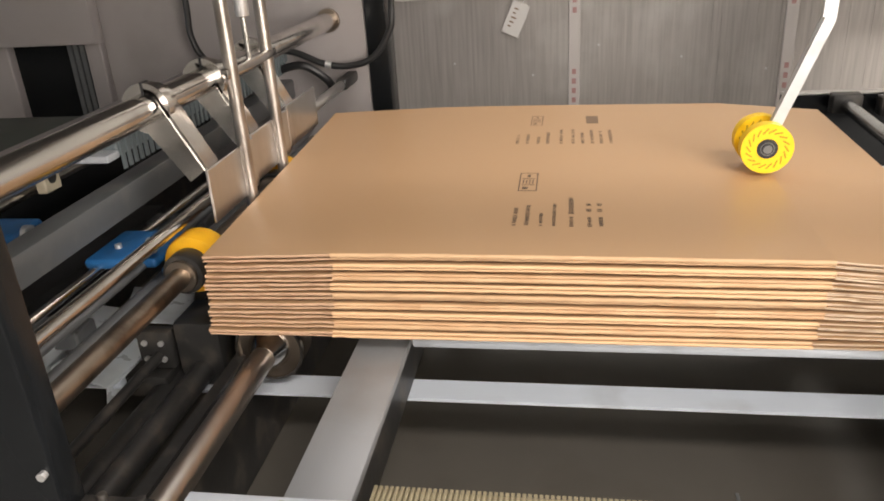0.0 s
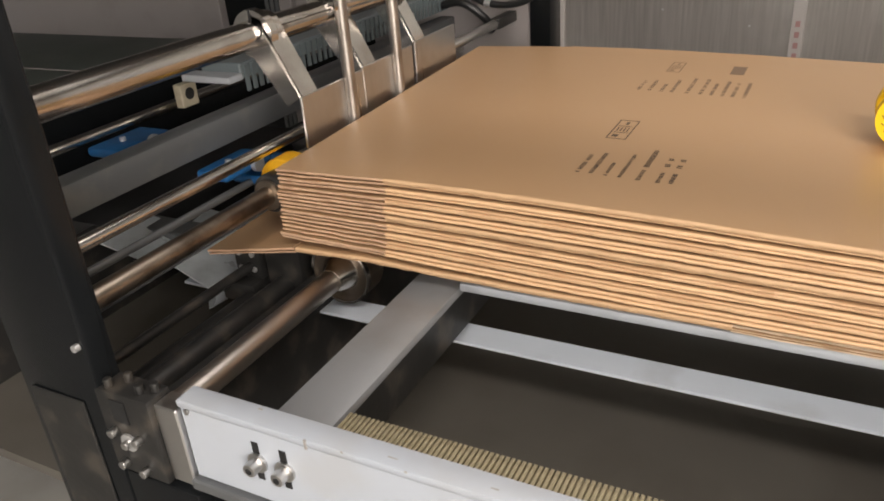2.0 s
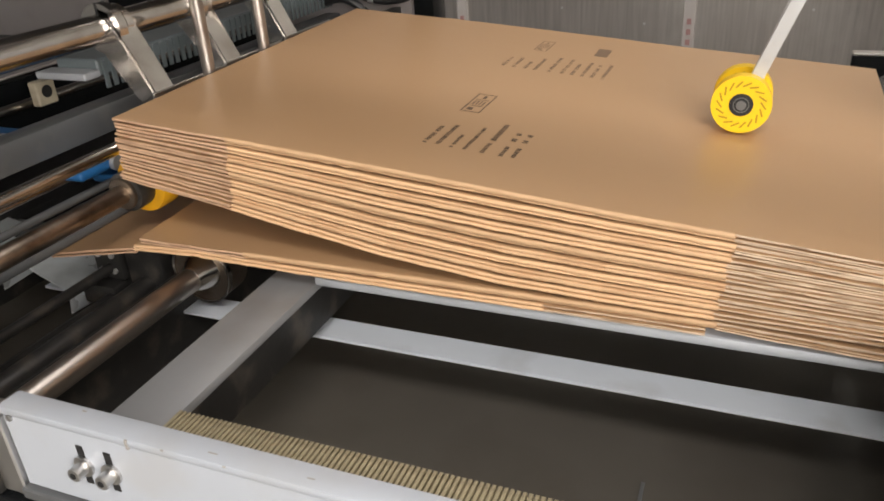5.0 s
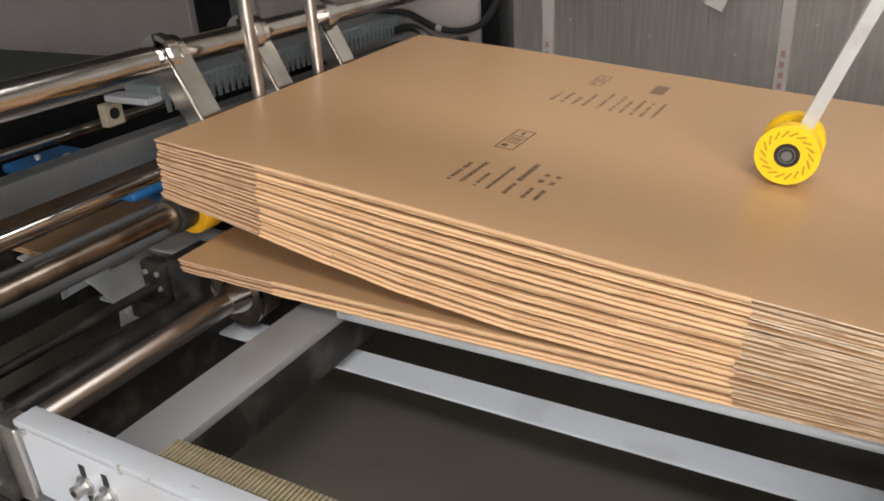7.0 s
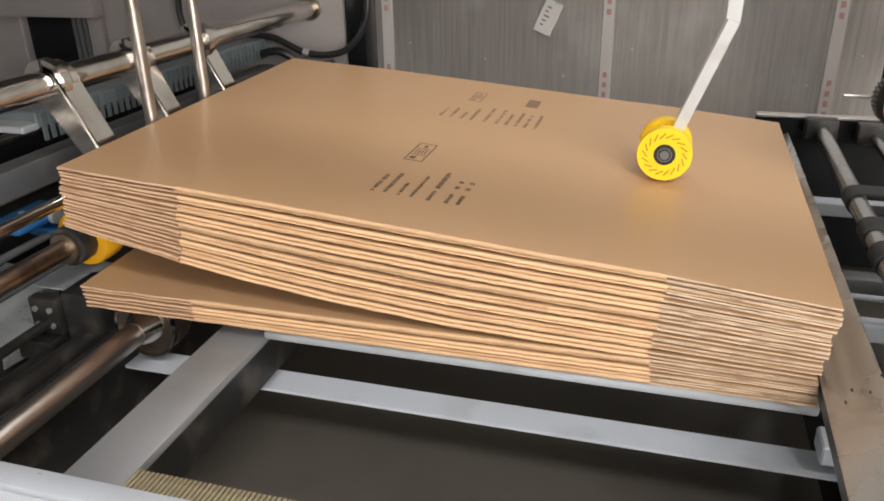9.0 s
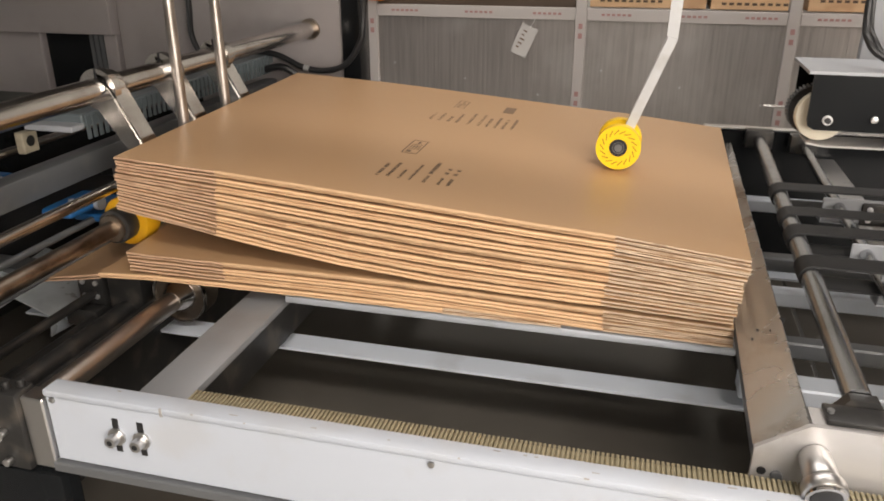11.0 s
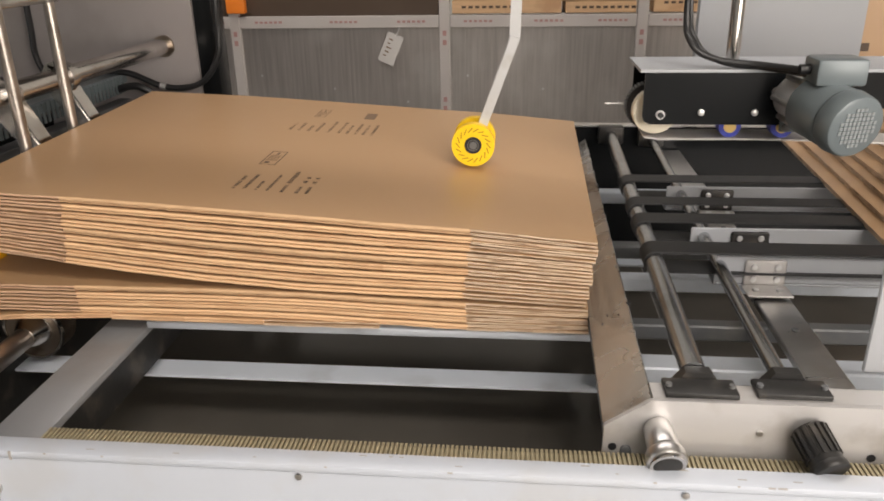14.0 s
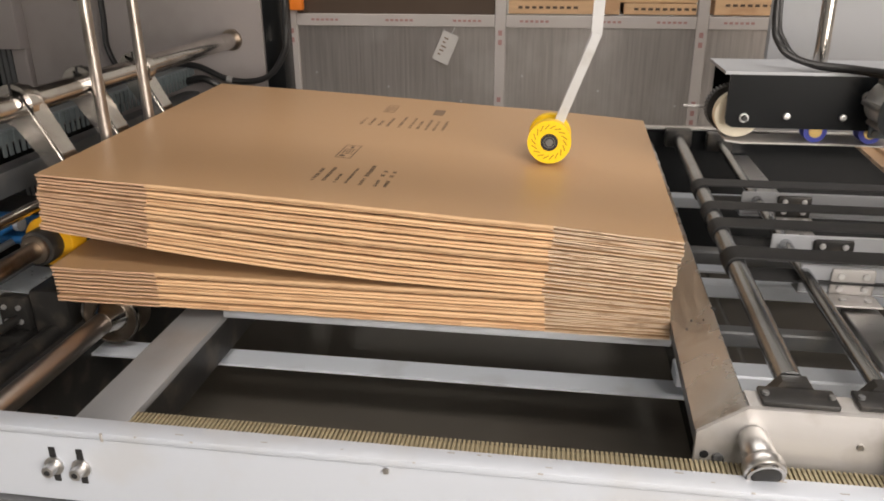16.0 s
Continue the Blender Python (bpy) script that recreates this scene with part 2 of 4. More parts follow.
def hose(bm, pts, r, seg=10, steps=10):
    """A round cable along a smooth line through pts."""
    P = [Vector(p) for p in pts]
    line = []
    for i in range(len(P) - 1):
        a, b, c, d = P[max(0, i - 1)], P[i], P[i + 1], P[min(len(P) - 1, i + 2)]
        for k in range(steps):
            u = k / steps
            line.append(0.5 * (2 * b + (c - a) * u + (2 * a - 5 * b + 4 * c - d) * u * u + (3 * b - a - 3 * c + d) * u ** 3))
    line.append(P[-1])
    rings = []
    for i, p in enumerate(line):
        t = (line[min(i + 1, len(line) - 1)] - line[max(i - 1, 0)]).normalized()
        q = t.to_track_quat("Z", "Y").to_matrix()
        rings.append([bm.verts.new(p + q @ Vector((r * math.cos(2 * math.pi * k / seg), r * math.sin(2 * math.pi * k / seg), 0))) for k in range(seg)])
    for a, b in zip(rings, rings[1:]):
        best = min(range(seg), key=lambda s: (a[0].co - b[s].co).length)
        for k in range(seg):
            bm.faces.new((a[k], a[(k + 1) % seg], b[(k + 1 + best) % seg], b[(k + best) % seg]))
    bm.faces.new(rings[0]), bm.faces.new(rings[-1])
    bmesh.ops.recalc_face_normals(bm, faces=bm.faces)
    return bm


def mesh_of(name, bm, mat, sharp=35):
    me = bpy.data.meshes.new(name)
    bm.to_mesh(me)
    bm.free()
    for m in (mat if isinstance(mat, (list, tuple)) else (mat,)):
        me.materials.append(m)
    me.shade_smooth()
    me.set_sharp_from_angle(angle=radians(sharp))
    return me


def part(name, bm, mat, parent, label="", loc=None):
    ob = new(name, mesh_of(name, bm, mat))
    ob.parent = parent
    if loc is not None:
        ob.matrix_basis = loc
    if label:
        tagged(ob, label)
    return ob


def empty(name, label, category, m=None, group=""):
    ob = new(name)
    ob.empty_display_size = 0.05
    if m is not None:
        ob.matrix_basis = m
    return tagged(ob, label, category, group)


def solid(name, bm, mat, label, category="", group="", kind=""):
    return tagged(new(name, mesh_of(name, bm, mat)), label, category, group, kind)


def B():
    return bmesh.new()


# ---- hall ----
solid("floor", slab(B(), -9.4, 8, -6, 6, -0.2, 0.0), CONCRETE, "worn grey concrete factory floor", kind="structure")
solid("wall_south", slab(slab(slab(B(), -9.4, 1.8, -4.1, -3.9, 0, 5), 5.4, 8, -4.1, -3.9, 0, 5), 1.8, 5.4, -4.1, -3.9, 3.4, 5), PLASTER, "plain plastered hall wall around an open gate", kind="structure")
solid("wall_north", slab(B(), -9.4, 8, 5.0, 5.2, 0, 5), PLASTER, "plain plastered hall wall", kind="structure")
solid("wall_west", slab(slab(slab(slab(B(), -9.2, -9.0, -5, 5, 0, 2.0), -9.2, -9.0, -5, 5, 3.6, 5), -9.2, -9.0, -5, -3, 2.0, 3.6), -9.2, -9.0, 1, 5, 2.0, 3.6), PLASTER, "plain plastered hall wall with a window band", kind="structure")
solid("wall_east", slab(B(), 7.0, 7.2, -5, 5, 0, 5), PLASTER, "plain plastered hall wall", kind="structure")
ceil = B()
for y0, y1 in ((-6, -3.7), (-2.7, 1.1), (2.1, 6)):
    slab(ceil, -9.4, 8, y0, y1, 5.0, 5.1)
for y0, xw in ((-3.7, 1.0), (1.1, -2.4)):
    slab(ceil, -9.4, xw, y0, y0 + 1.0, 5.0, 5.1)
    slab(ceil, 4.4, 8, y0, y0 + 1.0, 5.0, 5.1)
solid("ceiling", ceil, PLASTER, "pale hall ceiling with two skylights", kind="structure")

# ---- back partition ----
partition = empty("partition", "ribbed aluminium partition framed with film-covered profiles", "partition")
partition["kind"] = "structure"
WY = 3.0
EDGE = [-1.47, -0.555, 0.57, 1.58, 2.60, 3.62]
for x0, x1 in zip(EDGE, EDGE[1:]):
    bm = B()
    n = 46
    w = (x1 - x0 - 0.05) / n
    rnd = random.Random(int(x0 * 100))
    for i in range(n):
        d = rnd.choice((0.0, 0.0, 0.0006, 0.0014, 0.0025))
        slab(bm, x0 + 0.025 + i * w, x0 + 0.025 + (i + 0.995) * w, WY - 0.004 - d, WY + 0.01, 0.05, 1.177)
    part("panel", bm, WALLSHEET, partition)
    part("profile", slab(B(), x0 - 0.028, x0 + 0.028, WY - 0.022, WY + 0.02, 0.0, 1.9, 0.003), FILM, partition, "film-covered upright profile")
    part("rail_profile", slab(B(), x0 + 0.029, x1 - 0.029, WY - 0.02, WY + 0.02, 1.178, 1.240, 0.003), FILM, partition, "film-covered cross profile")
    bm = B()
    for k in range(7):
        zc = 0.60 + k * 0.048 + (0.25 if k > 4 else 0)
        slab(bm, x0 - 0.010, x0 + 0.010, WY - 0.0245, WY - 0.0215, zc, zc + 0.026)
    for a, b in ((0.10, 0.26), (0.46, 0.60), (0.78, 0.93)):
        k0 = x0 + (x1 - x0) * a
        for k in range(6):
            slab(bm, k0 + k * 0.026, k0 + k * 0.026 + 0.017, WY - 0.0225, WY - 0.0195, 1.205, 1.216)
    part("print_strip", bm, REDMARK, partition, "faded red print bars on the film")
    for k in range(3):
        part("rivet", rod(B(), (x0 + 0.12 + 0.4 * k, WY - 0.008, 0.93 - 0.07 * k), (x0 + 0.12 + 0.4 * k, WY - 0.012, 0.93 - 0.07 * k), 0.006, 10), ALU, partition)
part("upper_panel", slab(B(), -0.525, 0.54, WY - 0.004, WY + 0.01, 1.241, 1.9), BROWNPANEL, partition, "dark brown upper panel")
part("upper_panel", slab(B(), -1.44, -0.585, WY - 0.004, WY + 0.01, 1.241, 1.9), BROWNPANEL, partition, "dark brown upper panel")
lamp_box = empty("signal_box", "small orange plastic box on the partition", "box")
part("case", slab(B(), -0.575, -0.475, WY - 0.07, WY - 0.022, 1.26, 1.37, 0.008, 2), ORANGE, lamp_box)
for k, (x0, x1, z0, z1) in enumerate(((0.61, 1.17, 1.247, 1.312), (1.19, 1.545, 1.247, 1.302), (0.61, 1.07, 1.314, 1.402), (1.09, 1.545, 1.305, 1.402), (1.63, 2.35, 1.247, 1.342))):
    bx = empty("carton", "flat brown printed carton lying on the partition rail", "carton", group="cartons on the rail")
    # Lighter fold colour stands in for light on the cartons.
    part("body", slab(B(), x0, x1, WY - 0.018, WY + 0.30, z0, z1, 0.003), FOLD, bx)
    bm = B()
    for i in range(9):
        slab(bm, x0 + 0.05 + i * 0.035, x0 + 0.05 + i * 0.035 + 0.022, WY - 0.020, WY - 0.017, (z0 + z1) / 2 - 0.006, (z0 + z1) / 2 + 0.006)
    part("print_strip", bm, INK, bx, "dark brown print bars")["kind"] = "stuff"
solid("carton_shelf", slab(B(), 0.60, 3.60, WY + 0.021, WY + 0.35, 1.20, 1.2455), ALU, "plain metal shelf carrying flat cartons", "shelf")
tag = empty("hang_tag", "white paper tag hanging from a loop", "tag")
tm = pose(0.325, WY - 0.04, 1.165, 0, 24, 0)
part("card", slab(B(), -0.045, 0.045, -0.001, 0.001, -0.18, -0.02, 0.0006, m=tm), PAPER, tag)
bm = B()
for k in range(5):
    slab(bm, -0.026, -0.01 + 0.006 * (k % 3), -0.002, -0.0015, -0.145 + k * 0.022, -0.138 + k * 0.022, m=tm)
part("print_field", bm, INK_FAINT, tag, "small grey print bars")
part("loop", hose(B(), [tm @ Vector((0, 0, -0.028)), tm @ Vector((0.004, -0.002, 0.0)), tm @ Vector((0, 0.03, 0.02))], 0.002, 6, 5), ALU, tag)

# ---- machine bed ----
ZB = 1.0
bed = empty("machine_bed", "stacker bed of pale bars over a dark tray", "machine bed")
part("tray", slab(B(), 0.02, 1.32, -0.33, 1.30, 0.70, 0.72), PIT, bed, "dark glossy tray under the bars")
part("tray_wall", slab(B(), 0.0, 0.019, -0.33, 1.30, 0.70, 0.93), DARK, bed)
part("cross_bar", slab(B(), 0.217, 0.299, -0.352, 1.25, 0.958, 0.972, 0.002, 2), CROSS, bed, "pale steel cross bar")
# The bar's shaded side: its shade is put into the dark colour.
part("cross_bar_web", slab(B(), 0.285, 0.297, -0.35, 1.25, 0.893, 0.9575), DARK, bed, "side of the cross bar with shade put into its colour")
part("long_bar", slab(B(), -0.30, 1.32, 0.037, 0.091, 0.866, 0.871), BAR, bed, "pale steel lower bar")
part("long_bar", slab(B(), -0.30, 1.32, 0.60, 0.65, 0.868, 0.873), BAR, bed, "pale steel lower bar")
part("slide_plate", slab(B(), 0.31, 1.085, 0.010, 0.74, 0.981, 0.996, 0.004, 2), SLIDE, bed, "pale grey slide plate under the stack")
part("tray_seam", slab(B(), 0.80, 0.805, -0.33, 0.03, 0.7205, 0.722), SLATE, bed)

for x in (0.05, 1.24):
    for y in (-0.29, 1.20):
        part("leg", slab(B(), x, x + 0.06, y, y + 0.06, 0.0, 0.699, 0.003), SLATE, bed)

side_rail = empty("side_rail", "white painted side rail with scuffed top edge", "machine rail")
part("web", slab(B(), 0.125, 1.75, -0.386, -0.372, 0.895, 1.0025, 0.002), WHITE, side_rail)
part("top_flange", slab(B(), 0.125, 1.75, -0.390, -0.358, 1.003, 1.014, 0.003, 2), WHITE, side_rail)
part("foot_flange", slab(B(), 0.12, 1.75, -0.395, -0.36, 0.878, 0.894, 0.002), SLATE, side_rail, "dark foot flange")
for x in (0.233, 0.272):
    part("slot", slab(B(), x - 0.005, x + 0.005, -0.3872, -0.3855, 0.928, 0.983, 0.0008), CABLE, side_rail, "dark bolt slot")
    bolt = part("bolt", rod(B(), (x, -0.386, 0.954), (x, -0.404, 0.954), 0.0085, 16, bevel=0.001), STEEL, side_rail, "socket head bolt")
    part("washer", rod(B(), (x, -0.3862, 0.954), (x, -0.3895, 0.954), 0.0135, 20), STEEL, bolt)
    part("socket", rod(B(), (x, -0.4038, 0.954), (x, -0.4046, 0.954), 0.0045, 6), CABLE, bolt)
for x, z in ((0.137, 1.002), (0.684, 0.999), (1.15, 0.999)):
    part("rivet", rod(B(), (x, -0.386, z - 0.004), (x, -0.3895, z - 0.004), 0.0045, 12, bevel=0.001), STEEL, side_rail)
rnd = random.Random(4)
bm = B()
for k in range(22):
    x = 0.15 + rnd.random() * 1.2
    slab(bm, x, x + rnd.uniform(0.002, 0.012), -0.3908 + 0.012 * (k % 3), -0.3898 + 0.0125 * (k % 3), 1.0125, 1.01425)
part("scuffed_paint", bm, CHIP, side_rail, "small grey scuffs in the paint")["kind"] = "stuff"
part("scratch", slab(B(), 0.31, 0.313, -0.3912, -0.389, 1.002, 1.0143, m=pose(0, 0, 0)), CHIP, side_rail, "dark paint crack")

side_rail.matrix_basis = pose(0.010, 0, 0.005)
rack = empty("toothed_rack", "brass coloured toothed rack along the rail", "gear rack")
part("back", slab(B(), 0.330, 1.75, -0.348, -0.320, 0.973, 1.0015), TEETH, rack)
tooth = mesh_of("tooth", slab(B(), -0.0021, 0.0021, -0.010, 0.020, 0.0, 0.009, 0.0006), TEETH)
for i in range(235):
    ob = new("tooth", tooth)
    ob.parent = rack
    ob.matrix_basis = pose(0.333 + i * 0.006, -0.338, 0.997)

end_block = empty("bearing_block", "dark oily bearing block with socket screws", "bearing block")
part("body", slab(B(), 0.030, 0.122, -0.400, -0.36, 0.89, 1.018, 0.004, 2), DARK, end_block)
part("bright_side", slab(B(), 0.123, 0.160, -0.392, -0.36, 0.895, 1.012, 0.002), STEEL, end_block, "bright machined side")
part("window", slab(B(), 0.056, 0.082, -0.4015, -0.399, 0.975, 1.008), CABLE, end_block, "dark recess")
part("bush", rod(B(), (0.072, -0.399, 0.945), (0.072, -0.403, 0.945), 0.013, 24), ALU, end_block, "pale bush")
for x, z in ((0.052, 0.958), (0.092, 0.955), (0.055, 0.908), (0.09, 0.905), (0.072, 0.945)):
    part("screw", rod(B(), (x, -0.40, z), (x, -0.411, z), 0.006, 14, bevel=0.001), STEEL, end_block)
for x, y in ((0.05, -0.39), (0.066, -0.372), (0.098, -0.385), (0.114, -0.375)):
    part("top_screw", rod(B(), (x, y, 1.016), (x, y, 1.030), 0.0055, 14, bevel=0.001), DARK, end_block)
part("spring", rod(B(), (0.032, -0.375, 1.02), (0.022, -0.375, 1.13), 0.0035, 10), STEEL, end_block, "thin coil spring")

end_block.matrix_basis = pose(-0.027, 0, -0.010)
column = empty("machine_column", "black glossy upright panel of the machine", "machine frame")
part("panel", slab(B(), -0.14, 0.012, -0.40, -0.36, 0.0, 1.85, 0.006, 2), BLACK, column)
part("foot", slab(B(), 0.0125, 0.14, -0.398, -0.36, 0.0, 0.877, 0.004, 2), BLACK, column)
part("cover", slab(B(), -0.12, -0.02, -0.4035, -0.4005, 0.55, 0.98, 0.001), DARK, column, "dark grey inspection cover")
part("screw", rod(B(), (0.004, -0.40, 1.068), (0.004, -0.407, 1.068), 0.005, 12), ALU, column)

# ---- feed side ----
tube = empty("guide_tube", "polished steel round tube carrying clamp rings", "steel tube")
part("tube", rod(B(), (-0.115, -0.359, 1.322), (-0.115, 1.158, 1.322), 0.0235, 32), CHROME, tube)
part("flange", ring(B(), (-0.115, 1.150, 1.322), (-0.115, 1.159, 1.322), 0.0236, 0.032), SHAFT, tube, "dull end flange")
for y in (0.165, 0.375, 0.60):
    arm = empty("stack_guide", "polished folded steel guide arm clamped on the tube", "guide", pose(-0.012 - 0.045 * (y - 0.1), 0, 0.017), group="stack guides")
    part("clamp", ring(B(), (-0.103 + 0.045 * (y - 0.1), y - 0.022, 1.305), (-0.103 + 0.045 * (y - 0.1), y - 0.004, 1.305), 0.0238, 0.040), CHROME, arm, "split clamp ring")
    part("clamp", ring(B(), (-0.103 + 0.045 * (y - 0.1), y + 0.004, 1.305), (-0.103 + 0.045 * (y - 0.1), y + 0.018, 1.305), 0.0238, 0.034), CHROME, arm, "split clamp ring")
    part("split", slab(B(), -0.105 + 0.045 * (y - 0.1), -0.101 + 0.045 * (y - 0.1), y - 0.023, y - 0.003, 1.328, 1.3458), CABLE, arm, "dark split of the ring")
    prof = [(-0.100, 1.338), (-0.080, 1.330), (-0.016, 1.205), (-0.014, 1.125), (-0.018, 1.125), (-0.0205, 1.203), (-0.084, 1.324), (-0.100, 1.330)]
    part("strap", prism(B(), prof, "y", y - 0.022, y + 0.022), CHROME, arm, "folded polished strap")
    part("strap_side", prism(B(), [(-0.112, 1.277), (-0.084, 1.323), (-0.021, 1.203), (-0.048, 1.185)], "y", y - 0.024, y - 0.021), CHROME, arm, "polished side cheek")
    part("guide_plate", slab(B(), -0.018, -0.013, y - 0.03, y + 0.165, 1.115, 1.205, 0.0015, 1), STEEL, arm, "brushed guide plate")
for y, top in ((0.276, 1.75), (0.465, 1.75)):
    post = empty("guide_post", "polished round guide post beside the stack", "guide post", group="guide posts")
    part("rod", rod(B(), (-0.011 - 0.045 * y, y, 1.10), (-0.011 - 0.045 * y, y, top), 0.0115, 24), WORN, post)
yoke = empty("post_yoke", "steel yoke with cylinder rod between the guide posts", "yoke")
part("bar", slab(B(), -0.036, -0.020, 0.255, 0.49, 1.340, 1.358, 0.004, 2), CHROME, yoke)
part("rod", rod(B(), (-0.028, 0.37, 1.358), (-0.028, 0.37, 1.50), 0.005, 16), CHROME, yoke)
part("cylinder", rod(B(), (-0.028, 0.37, 1.43), (-0.028, 0.37, 1.75), 0.012, 24, bevel=0.002), ALU, yoke, "pale pneumatic cylinder")

thin = empty("tie_bar", "thin polished round bar", "steel bar")
part("bar", rod(B(), (-0.08, -0.359, 1.143), (-0.08, 0.80, 1.143), 0.0105, 20), CHROME, thin)
mid = empty("upper_roller", "oily brown feed shaft with a black collar", "feed roller")
part("shaft", rod(B(), (-0.062, -0.359, 1.075), (-0.062, 0.75, 1.075), 0.0165, 24), SHAFT, mid)
for y in (0.055, 0.46):
    part("collar", rod(B(), (-0.062, y, 1.075), (-0.062, y + 0.035, 1.075), 0.034, 28, bevel=0.003), DARK, mid, "black collar")
    part("collar_ring", rod(B(), (-0.062, y - 0.008, 1.075), (-0.062, y, 1.075), 0.027, 28, bevel=0.002), SHAFT, mid)
    part("tyre", rod(B(), (-0.062, y + 0.036, 1.075), (-0.062, y + 0.085, 1.075), 0.050, 36, bevel=0.006), YELLOW_SHADED, mid, "yellow rubber tyre with shade put into its colour")
low = empty("lower_roller", "polished lower feed roller with wide end collar", "feed roller")
part("shaft", rod(B(), (0.062, -0.359, 0.945), (0.062, 0.75, 0.945), 0.0195, 28), WORN, low)
for y in (0.055, 0.46):
    part("collar", rod(B(), (0.062, y, 0.945), (0.062, y + 0.05, 0.945), 0.056, 36, bevel=0.003), SHAFT, low, "wide steel collar")
    part("hub", rod(B(), (0.062, y - 0.03, 0.945), (0.062, y, 0.945), 0.020, 28, 0.036), CHROME, low)
    part("rim", ring(B(), (0.062, y - 0.004, 0.945), (0.062, y + 0.004, 0.945), 0.053, 0.0575), CHROME, low)

beam = empty("square_beam", "slate grey square beam across the machine", "beam")
part("beam", slab(B(), -0.285, -0.235, -0.359, 1.15, 1.112, 1.166, 0.006, 2), SLATE, beam)
for x, z, r, mat in ((-0.22, 1.075, 0.008, CHROME), (-0.19, 1.045, 0.007, SLATE), (-0.35, 1.09, 0.012, SLATE), (-0.20, 0.985, 0.014, SLATE), (-0.13, 0.93, 0.009, DARK), (-0.06, 0.90, 0.02, DARK), (-0.12, 0.87, 0.022, DARK), (-0.42, 1.16, 0.01, CHROME)):
    rb = empty("guide_rod", "round machine rod running across the feed section", "rod", group="feed rods")
    part("rod", rod(B(), (x, -0.359, z), (x, 1.15, z), r, 18), mat, rb)
stub = empty("stub_bar", "dull round steel bar behind the guide plates", "steel bar")
part("bar", rod(B(), (-0.062, 0.66, 1.168), (-0.062, 1.03, 1.168), 0.012, 20, bevel=0.002), STEEL, stub)
part("holder", slab(B(), -0.076, -0.048, 1.031, 1.159, 1.154, 1.182, 0.004, 2), DARK, stub, "dark square holder")
tray = empty("cable_tray", "slotted grey plastic cable tray", "cable tray")
part("body", slab(B(), -0.345, -0.245, 0.24, 1.15, 1.215, 1.245, 0.003), MOTOR, tray)
for i in range(44):
    ob = part("finger", slab(B(), -0.2455, -0.242, 0.25 + i * 0.02, 0.26 + i * 0.02, 1.19, 1.24), MOTOR, tray)
part("end_cap", slab(B(), -0.36, -0.24, 0.20, 0.24, 1.215, 1.228, 0.002), PALE, tray, "pale cut end")
for x, y, z, s in ((-0.205, 0.10, 1.085, 0.045), (-0.37, 0.02, 1.14, 0.05), (-0.20, 0.18, 1.05, 0.045), (-0.26, 0.26, 1.02, 0.05), (-0.17, 0.25, 1.0, 0.04)):
    bl = empty("carriage", "blue plastic feed carriage block", "carriage", group="blue carriages")
    part("body", slab(B(), x - 0.8 * s, x + 0.8 * s, y - 0.03, y + 0.10, z - 0.010, z + 0.008, 0.007, 3), BLUE, bl)
    part("bolt", rod(B(), (x, y + 0.02, z + 0.0075), (x, y + 0.02, z + 0.015), 0.006, 14), ALU, bl)
    part("roller", rod(B(), (x + 0.8 * s + 0.001, y + 0.05, z), (x + 0.8 * s + 0.011, y + 0.05, z), 0.014, 20), ALU, bl)
lug = empty("lug_block", "dull ivory block with a dark round hole", "block")
part("block", slab(B(), -0.395, -0.375, 0.205, 0.250, 1.1585, 1.205, 0.002), OLDIVORY, lug)
part("hole", rod(B(), (-0.3755, 0.2275, 1.184), (-0.3742, 0.2275, 1.184), 0.012, 20), DARK, lug, "dark round hole")
for x, y, z, rz in ((-0.36, 0.20, 0.90, 12), (-0.27, 0.10, 0.89, -8), (-0.22, 0.22, 0.93, 20), (-0.40, 0.06, 0.94, 5)):
    zs = empty("zinc_bracket", "bent shiny zinc sheet bracket", "bracket", pose(x, y, z, 0, 14, rz), group="zinc brackets")
    part("sheet", slab(B(), -0.055, 0.055, -0.07, 0.07, -0.0015, 0.0015, 0.0006), ZINC, zs)
    part("lip", slab(B(), 0.0555, 0.058, -0.07, 0.07, -0.05, 0.0, 0.0006), ZINC, zs)
blk = empty("slide_block", "black slide block with four bright screws", "slide block")
part("plate", slab(B(), -0.165, -0.105, 0.045, 0.07, 0.905, 0.975, 0.005, 2), DARK, blk)
part("foot", slab(B(), -0.185, -0.110, 0.02, 0.075, 0.865, 0.904, 0.004, 2), DARK, blk)
part("body", slab(B(), -0.10, -0.02, 0.05, 0.14, 0.87, 0.99, 0.008, 2), DARK, blk)
for x in (-0.150, -0.120):
    for z in (0.925, 0.955):
        part("screw", rod(B(), (x, 0.045, z), (x, 0.041, z), 0.005, 12), ALU, blk)
feed = empty("feed_table", "green grey feed belt table", "conveyor")
part("belt", slab(B(), -3.5, -0.537, -0.40, 0.66, 1.165, 1.19, 0.004, 2), GREEN, feed)
part("side", slab(B(), -0.535, -0.505, -0.40, 1.14, 1.04, 1.188, 0.003), BLACK, feed, "black side plate")
part("top_strip", slab(B(), -0.565, -0.520, -0.40, 1.14, 1.1905, 1.197, 0.002), GREY, feed, "pale top strip")
part("lower_side", slab(B(), -0.535, -0.52, -0.40, 1.14, 0.76, 0.95), DARK, feed)
part("edge_line", slab(B(), -3.5, -0.57, 0.30, 0.306, 1.1902, 1.1915), GREY, feed)
lower_belt = empty("lower_feed_belt", "dark lower feed belt under the table", "conveyor")
part("belt", slab(B(), -7.9, -0.45, 0.05, 0.70, 0.912, 0.952, 0.004, 2), RUBBER, lower_belt)
